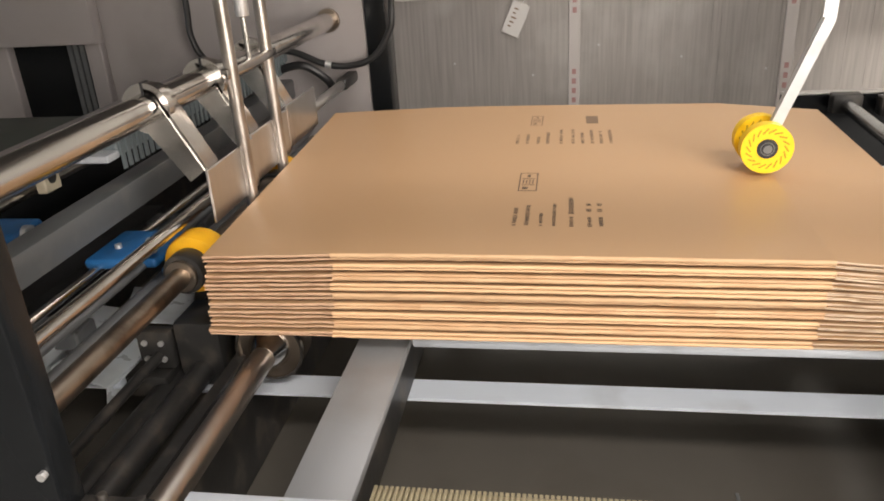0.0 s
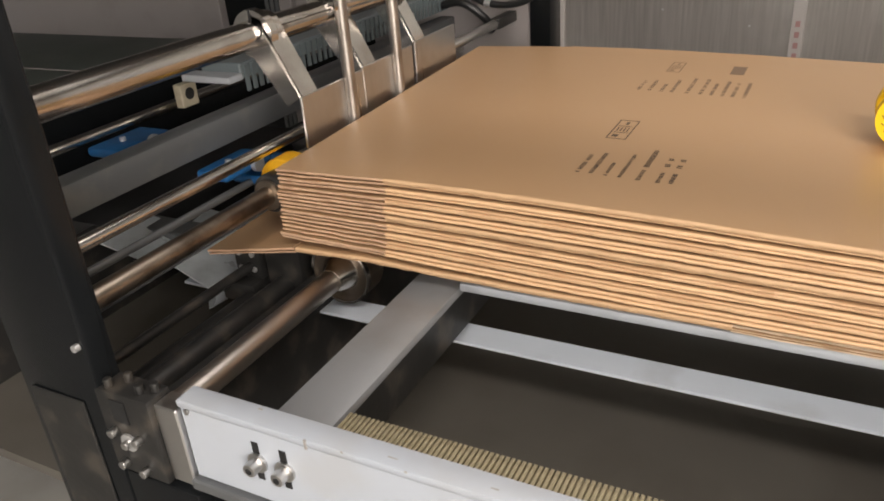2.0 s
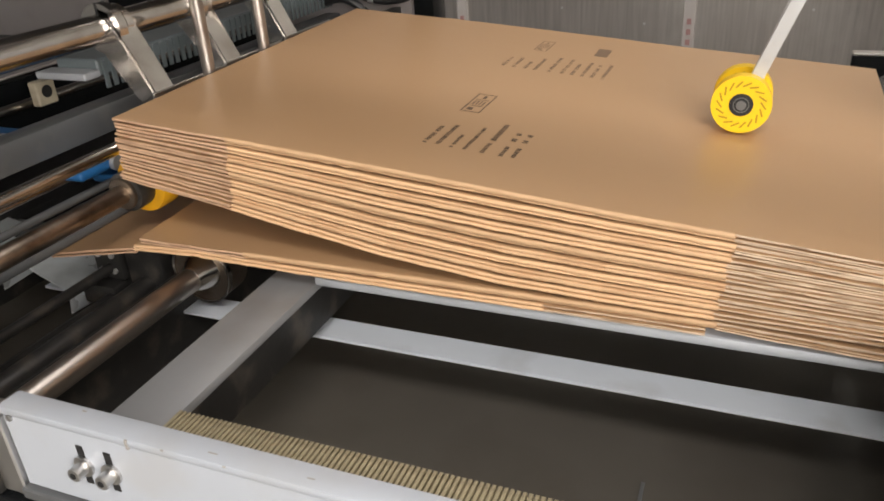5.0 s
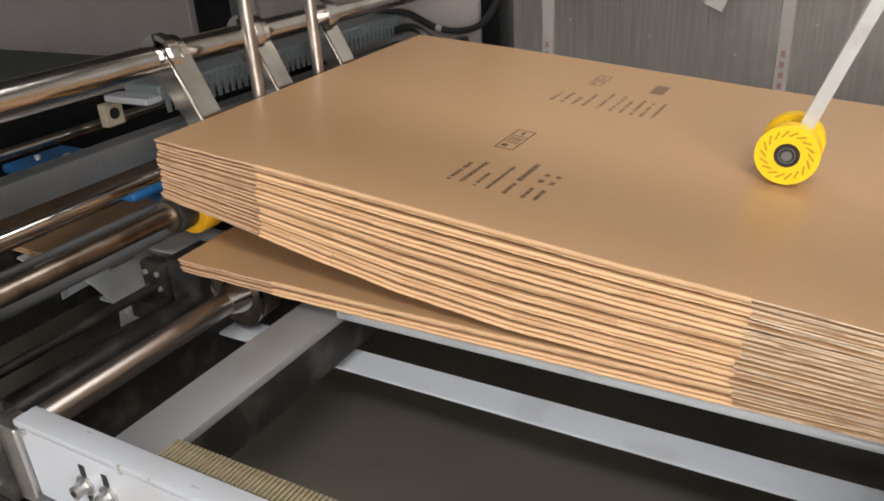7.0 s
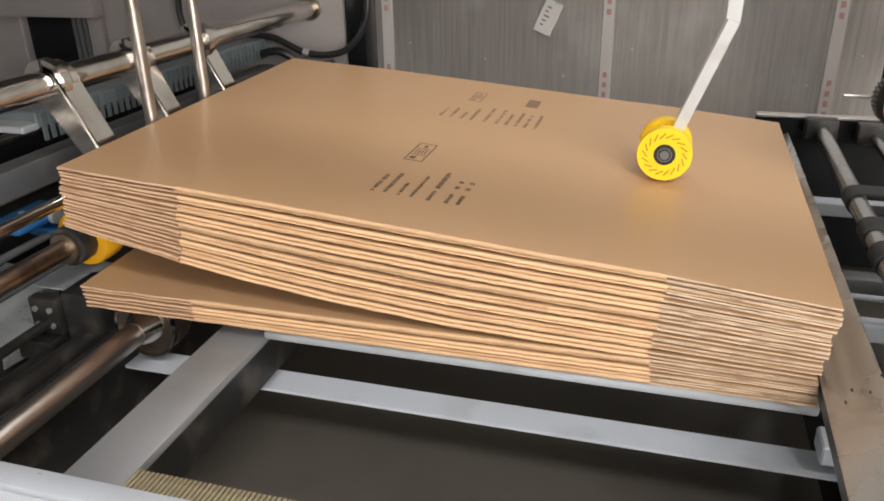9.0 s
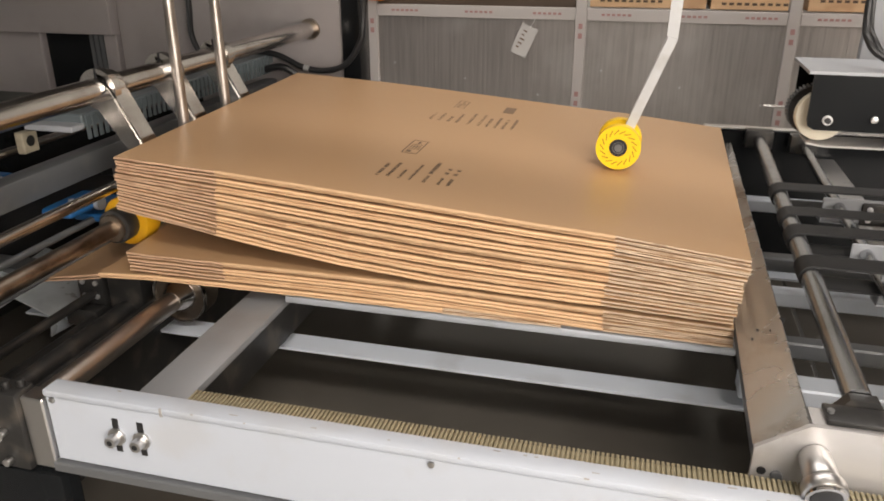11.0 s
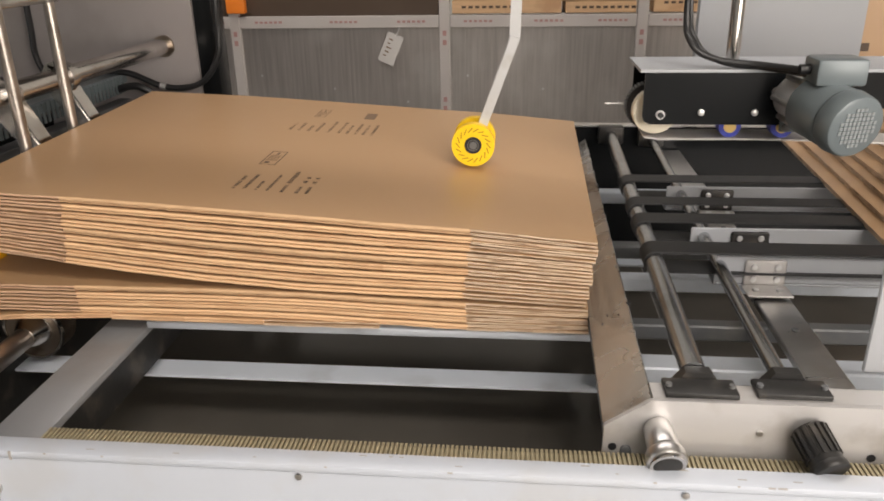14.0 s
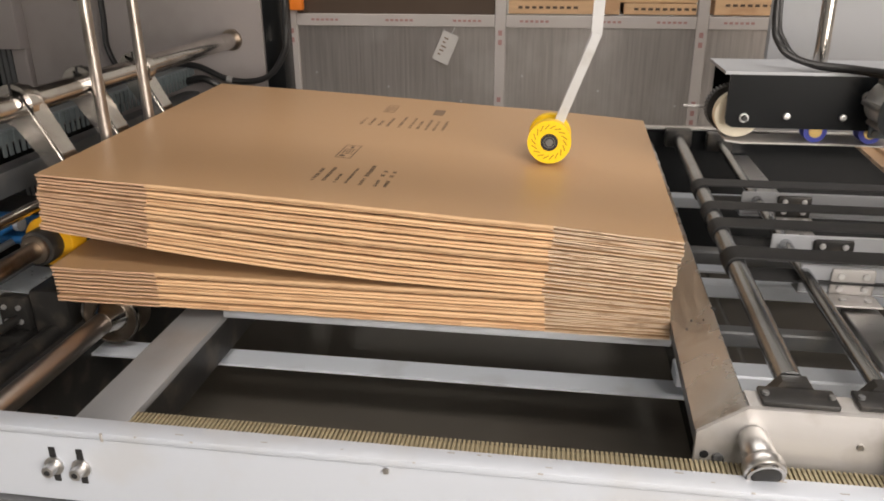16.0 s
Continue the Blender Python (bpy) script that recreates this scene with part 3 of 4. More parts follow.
part("tray", slab(B(), -0.60, -0.005, -0.36, 1.15, 0.74, 0.76), PIT, lower_belt, "dark drip tray")
for x in (-7.5, -5.2, -3.0, -0.56):
    for y in (0.10, 0.60):
        part("leg", slab(B(), x, x + 0.05, y, y + 0.05, 0.0, 0.739 if x > -1 else 0.911, 0.003), SLATE, lower_belt)
for y in (0.08, 0.60):
    part("belt_support", slab(B(), -0.449, -0.30, y, y + 0.06, 0.912, 0.947, 0.003), SLATE, lower_belt)

# Added out of view: shades the feed side and carries the posts and arms.
unseen_feeder_body = empty("unseen_feeder_body", "added upper body, out of view, that shades the feed section", "machine frame")
part("body", slab(B(), -2.4, 0.07, -0.40, 1.20, 1.755, 1.95, 0.01, 2), SLATE, unseen_feeder_body)
part("cross_beam", slab(B(), 0.071, 2.2, 0.30, 0.52, 1.86, 1.95, 0.01, 2), SLATE, unseen_feeder_body)
part("far_post", slab(B(), 2.2, 2.28, 0.30, 0.52, 0.0, 1.95, 0.01, 2), SLATE, unseen_feeder_body)

# ---- rear machine frame ----
frame_plate = empty("frame_plate", "warm grey painted machine side plate", "machine frame")
part("plate", prism(B(), [(-0.80, 0.6), (-0.017, 0.6), (-0.017, 1.9), (-0.80, 1.9)], "y", 1.16, 1.19), GREY, frame_plate)
part("edge_post", slab(B(), -0.0165, 0.043, 1.17, 1.26, 0.6, 1.9, 0.004, 2), BLACK, frame_plate, "black upright duct")
part("side_post", slab(B(), -0.862, -0.812, 1.15, 1.20, 0.6, 1.9, 0.003), GREY, frame_plate, "pale edge strip")
for k in range(3):
    part("rib", slab(B(), -0.925 + 0.02 * k, -0.912 + 0.02 * k, 1.16, 1.20, 0.6, 1.9), SLATE, frame_plate)
part("dark_panel", slab(B(), -1.13, -0.93, 1.20, 1.22, 0.6, 1.33), BLACK, frame_plate, "black glossy panel")
part("top_cover", slab(B(), -1.9, -0.79, 1.10, 1.149, 1.29, 1.60, 0.004, 2), GREY, frame_plate)
part("far_cover", slab(B(), -2.4, -1.14, 1.18, 1.22, 0.6, 1.9, 0.003), GREY, frame_plate)
loom = empty("cable_loom", "black cables looping over the machine frame", "cable")
part("cable", hose(B(), [(0.078, 1.125, 1.75), (0.074, 1.12, 1.37), (0.058, 1.12, 1.285), (0.008, 1.12, 1.222), (-0.06, 1.12, 1.203), (-0.13, 1.115, 1.212), (-0.22, 1.115, 1.248), (-0.31, 1.12, 1.245), (-0.36, 1.13, 1.22)], 0.009, 10), CABLE, loom)
part("cable", hose(B(), [(-0.26, 1.09, 1.20), (-0.18, 1.08, 1.215), (-0.12, 1.10, 1.17), (-0.115, 1.13, 1.13)], 0.011, 10), CABLE, loom)
part("ferrule", rod(B(), (-0.125, 1.115, 1.2105), (-0.108, 1.116, 1.207), 0.0105, 12), ALU, loom, "bright ferrule")
part("cable", hose(B(), [(-0.50, 1.12, 1.75), (-0.505, 1.12, 1.40), (-0.508, 1.12, 1.30), (-0.48, 1.12, 1.235), (-0.42, 1.11, 1.20)], 0.009, 8), CABLE, loom)

# ---- exit side ----
exit_frame = empty("exit_frame", "stained stainless frame of the delivery section", "machine frame", pose(0, 0, 0.009))
part("front_plate", prism(B(), [(1.071, 0.976), (1.75, 0.976), (1.75, 1.0665), (1.128, 1.0665), (1.071, 1.027)], "y", -0.305, -0.298), PLATE, exit_frame)
bm = B()
left = [(1.070, -0.297, 1.026), (1.100, 1.05, 1.026)]
right = [(1.128, -0.2972, 1.0625), (1.150, 1.05, 1.0625)]
top = [[bm.verts.new(p) for p in row] for row in (left, right)]
low_ = [[bm.verts.new((p[0] + 0.003, p[1], p[2] - 0.004)) for p in row] for row in (left, right)]
for k in range(1):
    bm.faces.new((top[0][k], top[1][k], top[1][k + 1], top[0][k + 1]))
    bm.faces.new((low_[0][k], low_[0][k + 1], low_[1][k + 1], low_[1][k]))
    for row in (0, 1):
        bm.faces.new((top[row][k], top[row][k + 1], low_[row][k + 1], low_[row][k]))
for k in (0, 1):
    bm.faces.new((top[0][k], top[1][k], low_[1][k], low_[0][k]))
bmesh.ops.recalc_face_normals(bm, faces=bm.faces)
part("stop_plate", bm, STAIN, exit_frame, "stained sloping stainless stop plate")
for x, y in ((1.105, -0.03), (1.12, -0.045), (1.135, -0.02), (1.096, -0.05)):
    part("hole", rod(B(), (x, y, 1.020 + (x - 1.076) * 0.62), (x, y, 1.0265 + (x - 1.076) * 0.62), 0.004, 12), CABLE, exit_frame, "dark hole")
part("rear_plate", slab(B(), 1.08, 2.2, 1.10, 1.12, 0.70, 1.085, 0.002), BLACK, exit_frame, "black rear plate")
part("rear_rail", slab(B(), 1.08, 2.2, 1.095, 1.125, 1.0855, 1.093, 0.002), STEEL, exit_frame, "bright rear rail")
part("inner_plate", slab(B(), 1.155, 1.165, -0.15, 1.09, 0.72, 0.93), BLACK, exit_frame, "black inner plate")
part("stop_skirt", prism(B(), [(1.072, -0.297), (1.0755, -0.297), (1.1055, 1.05), (1.102, 1.05)], "z", 1.002, 1.022), SLATE, exit_frame, "dark steel skirt")
part("front_flange", slab(B(), 1.13, 1.75, -0.2975, -0.262, 1.0615, 1.0665), PLATE, exit_frame)
for x, z in ((1.083, 0.996), (1.352, 0.995), (1.40, 0.995)):
    part("hole", rod(B(), (x, -0.306, z), (x, -0.3045, z), 0.0055, 14), CABLE, exit_frame, "dark bolt hole")
part("bolt", rod(B(), (1.100, -0.305, 0.993), (1.100, -0.311, 0.993), 0.007, 16, bevel=0.001), SLATE, exit_frame)
part("rivet", rod(B(), (1.262, -0.305, 1.025), (1.262, -0.308, 1.025), 0.004, 10), STEEL, exit_frame)
knob = empty("clamp_knob", "round steel clamp knob with a black domed cap", "knob")
part("stem", rod(B(), (1.137, -0.305, 1.036), (1.139, -0.350, 1.032), 0.018, 28, 0.020, bevel=0.002), STEEL, knob)
part("head", rod(B(), (1.139, -0.350, 1.032), (1.140, -0.366, 1.027), 0.0245, 36, bevel=0.003), STEEL, knob)
part("rim", ring(B(), (1.140, -0.3662, 1.027), (1.1402, -0.3690, 1.026), 0.0175, 0.0215, 36), CHROME, knob, "bright rim")
part("cap", rod(B(), (1.140, -0.3662, 1.027), (1.1403, -0.3697, 1.0258), 0.0172, 28, bevel=0.002), DARK, knob, "dark end cap")
hand_knob = empty("ribbed_knob", "dark ribbed adjusting knob", "knob", pose(0.014, 0.0005, 0.014))
bm = rod(B(), (1.304, -0.306, 1.030), (1.318, -0.352, 1.006), 0.019, 28, 0.021)
part("core", bm, DARK, hand_knob)
q = (Vector((1.318, -0.352, 1.006)) - Vector((1.304, -0.306, 1.030))).to_track_quat("Z", "Y").to_matrix().to_4x4()
for i in range(16):
    a = 2 * math.pi * i / 16
    m = Matrix.Translation((1.311, -0.329, 1.018)) @ q @ pose(0.0203 * math.cos(a), 0.0203 * math.sin(a), 0, 0, 0, math.degrees(a))
    part("rib", slab(B(), -0.0015, 0.0025, -0.002, 0.002, -0.024, 0.014, m=m), DARK, hand_knob)

part("end_cap", rod(B(), (1.3165, -0.347, 1.0085), (1.3195, -0.357, 1.0035), 0.0228, 28, bevel=0.003), DARK, hand_knob, "smooth dark end cap")

def exit_roller(name, x, z, r, y0, y1, label):
    ob = empty(name, label, "roller", pose(0, 0, 0.009), group="delivery rollers")
    part("roller", rod(B(), (x, y0, z), (x + 0.032, y1, z), r, 28), ROLL, ob)
    part("bearing", slab(B(), x - 0.045, x + 0.045, y0 - 0.058, y0 - 0.020, 1.0668, 1.074, 0.002, 2), DARK, ob, "black bearing block")
    part("bearing_cap", prism(B(), [(x - 0.030, 1.060), (x + 0.032, 1.060), (x + 0.018, 1.081), (x - 0.014, 1.081)], "y", y0 - 0.019, y0 - 0.002), DARK, ob, "black bearing cap")
    for dx in (-0.03, 0.03):
        part("screw", rod(B(), (x + 1.3 * dx, y0 - 0.040, 1.074), (x + 1.3 * dx, y0 - 0.040, 1.078), 0.0042, 12), SLATE, ob)
    part("far_bearing", slab(B(), x - 0.003, x + 0.067, y1 + 0.001, y1 + 0.04, z - 0.02, z + 0.028, 0.004, 2), DARK, ob, "black far bearing")
    return ob


exit_roller("delivery_roller", 1.190, 1.070, 0.0165, -0.240, 1.04, "polished delivery roller carrying black belts")
exit_roller("delivery_shaft", 1.303, 1.062, 0.0115, -0.235, 1.04, "thin polished delivery shaft")
for y, w, x1 in ((0.155, 0.052, 1.80), (0.31, 0.050, 1.80), (0.415, 0.046, 1.80), (0.575, 0.05, 1.62)):
    belt = empty("flat_belt", "black flat belt wrapped round the delivery roller", "belt", pose(0.032 * (y + 0.24) / 1.28, 0, 0.009), group="delivery belts")
    bm = B()
    prof = []
    for i in range(13):
        a = radians(90 + 15 * i)
        prof.append((1.190 + 0.0205 * math.cos(a), 1.070 + 0.0205 * math.sin(a)))
    prof += [(x1, 1.0495), (x1, 1.0525)]
    for i in range(12, -1, -1):
        a = radians(90 + 15 * i)
        prof.append((1.190 + 0.0172 * math.cos(a), 1.070 + 0.0172 * math.sin(a)))
    prof += [(x1, 1.0873), (x1, 1.0905)]
    part("band", prism(bm, prof, "y", y - w / 2, y + w / 2), RUBBER, belt)
for y, x0 in ((0.142, 1.305), (0.280, 1.29), (0.543, 1.29)):
    ch = empty("belt_channel", "blue grey channel under a belt", "channel", pose(0, 0, 0.005), group="belt channels")
    part("web", slab(B(), x0, 1.85, y - 0.004, y, 1.034, 1.086, 0.002), PALE, ch)
    part("flange", slab(B(), x0, 1.85, y - 0.004, y + 0.035, 1.030, 1.0335, 0.001), PALE, ch)
    for xb in ((1.390,) if y < 0.2 else (1.40,)):
        bk = part("bracket", slab(B(), xb - 0.035, xb + 0.035, y - 0.009, y - 0.0045, 1.032, 1.080, 0.004, 2), PLATE if y < 0.2 else DARK, ch, "angle bracket with round screws")
        part("foot", slab(B(), xb - 0.038, xb + 0.038, y - 0.055, y - 0.0095, 1.0302, 1.0335, 0.001), PLATE, bk)
        for dx in (-0.02, 0.02):
            for dz in (1.045, 1.068):
                part("screw", rod(B(), (xb + dx, y - 0.009, dz), (xb + dx, y - 0.0125, dz), 0.006, 12, bevel=0.001), ALU, bk)
            part("screw", rod(B(), (xb + dx, y - 0.033, 1.0335), (xb + dx, y - 0.033, 1.0375), 0.006, 12, bevel=0.001), ALU, bk)
for k, (x0, x1) in enumerate(((1.366, 1.426),)):
    flat = empty("support_bar", "dull flat steel bar under the channels", "steel bar")
    part("bar", slab(B(), x0, x1, -0.25, 1.09, 1.016, 1.0298, 0.002), STEEL, flat)
    for y in (-0.20, -0.02, 0.44, 0.72):
        part("screw", rod(B(), ((x0 + x1) / 2, y, 1.0298), ((x0 + x1) / 2, y, 1.0335), 0.0055, 14, bevel=0.001), SLATE, flat)
for y, z, h, mat in ((0.02, 0.90, 0.05, BAR), (0.12, 0.93, 0.03, SLATE), (0.26, 0.96, 0.03, BAR), (0.45, 0.95, 0.035, SLATE), (0.80, 0.96, 0.04, BAR)):
    tie = empty("tie_beam", "grey tie beam under the delivery section", "beam", group="tie beams")
    part("beam", slab(B(), 1.10, 1.90, y, y + h, z, z + 0.03, 0.003), mat, tie)
white_side = empty("outer_cover", "pale grey sheet cover of the delivery section", "cover")
part("sheet", slab(B(), 1.418, 1.75, -0.205, -0.199, 1.067, 1.235, 0.002), PALE, white_side)
part("side", slab(B(), 1.745, 1.75, -0.198, 0.05, 1.067, 1.235, 0.002), PALE, white_side)
under = empty("delivery_tray", "dark tray under the delivery section", "tray")
part("tray", slab(B(), 1.33, 2.2, -0.31, 1.30, 0.70, 0.72), PIT, under)
part("tray_lip", slab(B(), 1.33, 2.2, -0.325, -0.311, 0.70, 0.76, 0.002), SLATE, under)

# pressing head over the delivery belts
head = empty("belt_presser", "black pressing head with nylon wheel and motor", "presser", pose(0.002, 0, 0.006))
part("front_cheek", prism(B(), [(1.190, 1.285), (1.193, 1.274), (1.204, 1.268), (1.50, 1.268), (1.50, 1.366), (1.190, 1.366)], "y", 0.348, 0.354), BLACK, head)
part("back_cheek", prism(B(), [(1.190, 1.285), (1.204, 1.268), (1.90, 1.268), (1.90, 1.366), (1.190, 1.366)], "y", 0.50, 0.506), BLACK, head)
part("top_cover", prism(B(), [(1.180, 1.372), (1.90, 1.372), (1.90, 1.3665), (1.180, 1.3665)], "y", 0.345, 0.51), PALE, head, "pale top cover")
nyl = part("nylon_wheel", rod(B(), (1.219, 0.375, 1.287), (1.219, 0.40, 1.287), 0.044, 40, bevel=0.003), IVORY, head, "ivory nylon wheel")
part("knurled_wheel", rod(B(), (1.212, 0.415, 1.290), (1.212, 0.44, 1.290), 0.044, 40), RUBBER, head, "black ribbed wheel")
for i in range(40):
    a = 2 * math.pi * i / 40
    part("rib", slab(B(), -0.001, 0.002, -0.0125, 0.0125, -0.0016, 0.0016, m=pose(1.212 + 0.0445 * math.cos(a), 0.4275, 1.290 + 0.0445 * math.sin(a), 0, -math.degrees(a), 0)), SLATE, nyl)
for x, z, r in ((1.223, 1.287, 0.0085), (1.432, 1.330, 0.0095)):
    part("pin_ring", ring(B(), (x, 0.348, z), (x, 0.343, z), 0.0055, r), ALU, head, "bright ring")
    part("pin", rod(B(), (x, 0.348, z), (x, 0.335, z), 0.005, 14), CABLE, head)
for x in (1.298, 1.396):
    part("cap_screw", rod(B(), (x, 0.348, 1.292), (x, 0.341, 1.292), 0.0065, 16, bevel=0.0025), ALU, head)
for x in (1.364, 1.462):
    wl = part("belt_wheel", ring(B(), (x, 0.38, 1.257), (x, 0.41, 1.257), 0.012, 0.021, 28), VIOLET, head, "blue belt wheel")
    part("hub", rod(B(), (x, 0.378, 1.257), (x, 0.412, 1.257), 0.0118, 18), BRASS, wl)
part("press_belt", prism(B(), [(1.20, 1.236), (1.23, 1.232), (1.36, 1.233), (1.46, 1.2325), (1.90, 1.220), (1.90, 1.224), (1.46, 1.2358), (1.36, 1.2358), (1.23, 1.2345), (1.20, 1.2385)], "y", 0.37, 0.45), PAPER, head, "white press belt")
part("stand_rod", rod(B(), (1.366, 0.43, 1.372), (1.360, 0.43, 1.80), 0.0125, 24), CHROME, head, "polished stand rod")
part("side_pin", rod(B(), (1.13, 0.46, 1.285), (1.17, 0.46, 1.284), 0.003, 10), STEEL, head)
head_cable = empty("head_cable", "black cables hanging to the motor", "cable")
part("cable", hose(B(), [(1.27, 0.40, 1.80), (1.262, 0.38, 1.50), (1.272, 0.36, 1.425), (1.318, 0.35, 1.396), (1.40, 0.33, 1.388), (1.465, 0.26, 1.388)], 0.0062, 10), CABLE, head_cable)
part("cable", hose(B(), [(1.275, 0.41, 1.80), (1.270, 0.39, 1.50), (1.284, 0.37, 1.425), (1.33, 0.36, 1.390), (1.41, 0.34, 1.381), (1.465, 0.265, 1.38)], 0.005, 10), CABLE, head_cable)
motor = empty("gear_motor", "grey geared motor with round fan cover", "motor")
MB, MD = Vector((1.458, 0.338, 1.334)), Vector((0.058, -0.1715, -0.026)).normalized()
def mp_(d): return MB + MD * d
part("flange_plate", slab(B(), 1.445, 1.53, 0.338, 0.3475, 1.262, 1.375, 0.004, 2), MOTOR, motor)
for x, z in ((1.454, 1.366), (1.454, 1.272), (1.518, 1.272)):
    part("bolt", rod(B(), (x, 0.338, z), (x, 0.331, z), 0.007, 14, bevel=0.001), SLATE, motor)
part("neck", rod(B(), mp_(0.0), mp_(0.055), 0.040, 30, bevel=0.004), ALU, motor, "cast aluminium neck")
mq = MD.to_track_quat("Z", "Y").to_matrix().to_4x4()
for i in range(6):
    a = 2 * math.pi * i / 6
    part("tie_bolt", rod(B(), mp_(0.006) + mq.to_3x3() @ Vector((0.043 * math.cos(a), 0.043 * math.sin(a), 0)), mp_(0.06) + mq.to_3x3() @ Vector((0.046 * math.cos(a), 0.046 * math.sin(a), 0)), 0.006, 10), STEEL, motor)
part("body", rod(B(), mp_(0.056), mp_(0.135), 0.054, 36, bevel=0.006), MOTOR, motor)
fan = part("fan_cover", rod(B(), mp_(0.136), mp_(0.175), 0.057, 40, 0.053, bevel=0.008), MOTOR, motor)
for i in range(-4, 5):
    for j in range(-4, 5):
        if i * i + j * j < 20:
            part("grille_spot", slab(B(), -0.0028, 0.0028, -0.0028, 0.0028, -0.001, 0.001, m=Matrix.Translation(mp_(0.1758) + mq.to_3x3() @ Vector((i * 0.0078, j * 0.0078, 0))) @ mq), MESH, fan)
part("terminal_box", slab(B(), -0.042, 0.042, -0.035, 0.035, 0.0, 0.045, 0.006, 2, m=Matrix.Translation(mp_(0.085) + Vector((0.012, 0.0, 0.046)))), MOTOR, motor)
part("gland", rod(B(), mp_(0.085) + Vector((-0.048, 0, 0.07)), mp_(0.085) + Vector((-0.031, 0, 0.07)), 0.009, 14), CABLE, motor, "black cable gland")

cabinet = empty("metal_screen", "plain pale grey upright metal panel", "panel")
part("body", slab(B(), 1.487, 1.965, 1.30, 1.335, 0.0, 1.95, 0.004, 2), PALE, cabinet)
part("stiffener", slab(B(), 1.60, 1.66, 1.336, 1.40, 0.0, 1.94), SLATE, cabinet)
for x0, z0, z1 in ((2.0, 1.21, 1.60), (2.3, 1.0, 1.45)):
    cb = empty("shipping_carton", "brown shipping carton beside the cabinet", "carton", group="shipping cartons")
    part("body", slab(B(), x0, x0 + 0.28, 1.45, 1.75, z0, z1, 0.004), CARD, cb)
    part("mark", slab(B(), x0 + 0.02, x0 + 0.05, 1.447, 1.4495, z0 + 0.05, z0 + 0.075), INK, cb, "dark brown print mark")
    part("tape", slab(B(), x0 + 0.12, x0 + 0.16, 1.4475, 1.4498, z0, z1), FOLD, cb)
table = empty("back_table", "dark table behind the delivery section", "table")
part("top", slab(B(), 1.97, 2.9, 1.35, 1.85, 0.955, 0.995, 0.003), SLATE, table)
for x in (2.0, 2.84):
    for y in (1.38, 1.80):
        part("leg", slab(B(), x, x + 0.04, y, y + 0.04, 0.0, 0.954), SLATE, table)
solid("carton_stand", slab(B(), 1.98, 2.29, 1.44, 1.76, 0.996, 1.2095), CARD, "brown carton used as a stand", "carton")

# leaning pile of boxes that has gone through
pile_bm = slab(B(), 0, 0.40, 0, 0.80, 0, 0.0046)
for f in pile_bm.faces:
    f.material_index = 1 if abs(f.normal.z) < 0.5 else 0
pile_mesh = mesh_of("sheet", pile_bm, (CARD, FLAP))
for i in range(8):
    pb = empty("delivered_box", "flattened brown box in the delivered pile", "box", pose(1.60 + i * 0.026, 0.17, 1.0965 + i * 0.0136, 0, 0, -4), group="delivered boxes")
    for h in (0.0, 0.0056):
        ob = new("sheet", pile_mesh)
        ob.parent = pb
        ob.matrix_basis = pose(0, 0, 0, 0, -6, 0) @ pose(0.002 * (i % 3), 0, h)

# ---- the stack of flattened boxes ----
KNOT = (0.008, 0.205, 0.54, 0.884, 1.085)   # lines at which the heights are given
NODE = (0.008, 0.205, 0.335, 0.45, 0.612, 0.745, 0.884, 1.085)   # hinge lines along the box
DEPTH = 0.875
TH = 0.0108


def strip_mesh(name, rnd, length, plies, mats, round_front, wave, skew=(0.0, 0.0)):
    """Plies that run along the box, with a wavy front edge; the ends stay square so that the pieces meet."""
    bm = B()
    n = 9
    wob = random.Random(int(length * 9000) + int(rnd.random() * 5000))
    for z0, z1, *inset in plies:
        tilt = 0.0 if round_front else wob.uniform(-0.0006, 0.0006)
        y0 = rnd.uniform(0.0, 0.002) + (inset[0] if inset else 0.0)
        h = z1 - z0
        if round_front:
            prof = [(0.007, 0.0), (0.0022, 0.0), (0.0007, 0.13), (0.0, 0.36), (0.0, 0.64), (0.0007, 0.87), (0.0022, 1.0), (0.007, 1.0)]
        else:
            prof = [(0.0004, 0.0), (0.0, 0.12), (0.0, 0.88), (0.0004, 1.0)]
        rows = []
        for i in range(n):
            x = -0.0005 + (length + 0.0010) * i / (n - 1)
            edge = 0 < i < n - 1
            dy = y0 + (wob.uniform(-wave, wave) if edge else 0)
            dz = wob.uniform(-0.0005, 0.0005) if edge else 0.0
            lean = tilt * math.sin(math.pi * i / (n - 1)) + (0.0 if round_front else 0.00025 * math.sin(i * 2.1 + z0 * 900))
            ring_ = [((dy if a < 0.005 else y0) + a, z0 + h * b + (dz if 0.0 < b < 0.5 else 0.0) + (lean if edge else 0.0)) for a, b in prof] + [(DEPTH, z1), (DEPTH, z0)]
            off = skew[0] if i == 0 else skew[1] if i == n - 1 else 0.0
            rows.append([bm.verts.new((x + (off if p[0] > 0.5 else 0.0), *p)) for p in ring_])
        m = len(rows[0])
        for a, b in zip(rows, rows[1:]):
            for q in range(m):
                f = bm.faces.new((a[q], b[q], b[(q + 1) % m], a[(q + 1) % m]))
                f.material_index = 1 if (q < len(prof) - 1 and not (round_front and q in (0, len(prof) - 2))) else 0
        for row in (rows[0], rows[-1]):
            bm.faces.new(row).material_index = 1
    bmesh.ops.recalc_face_normals(bm, faces=bm.faces)
    return mesh_of(name, bm, mats, 50 if round_front else 25)


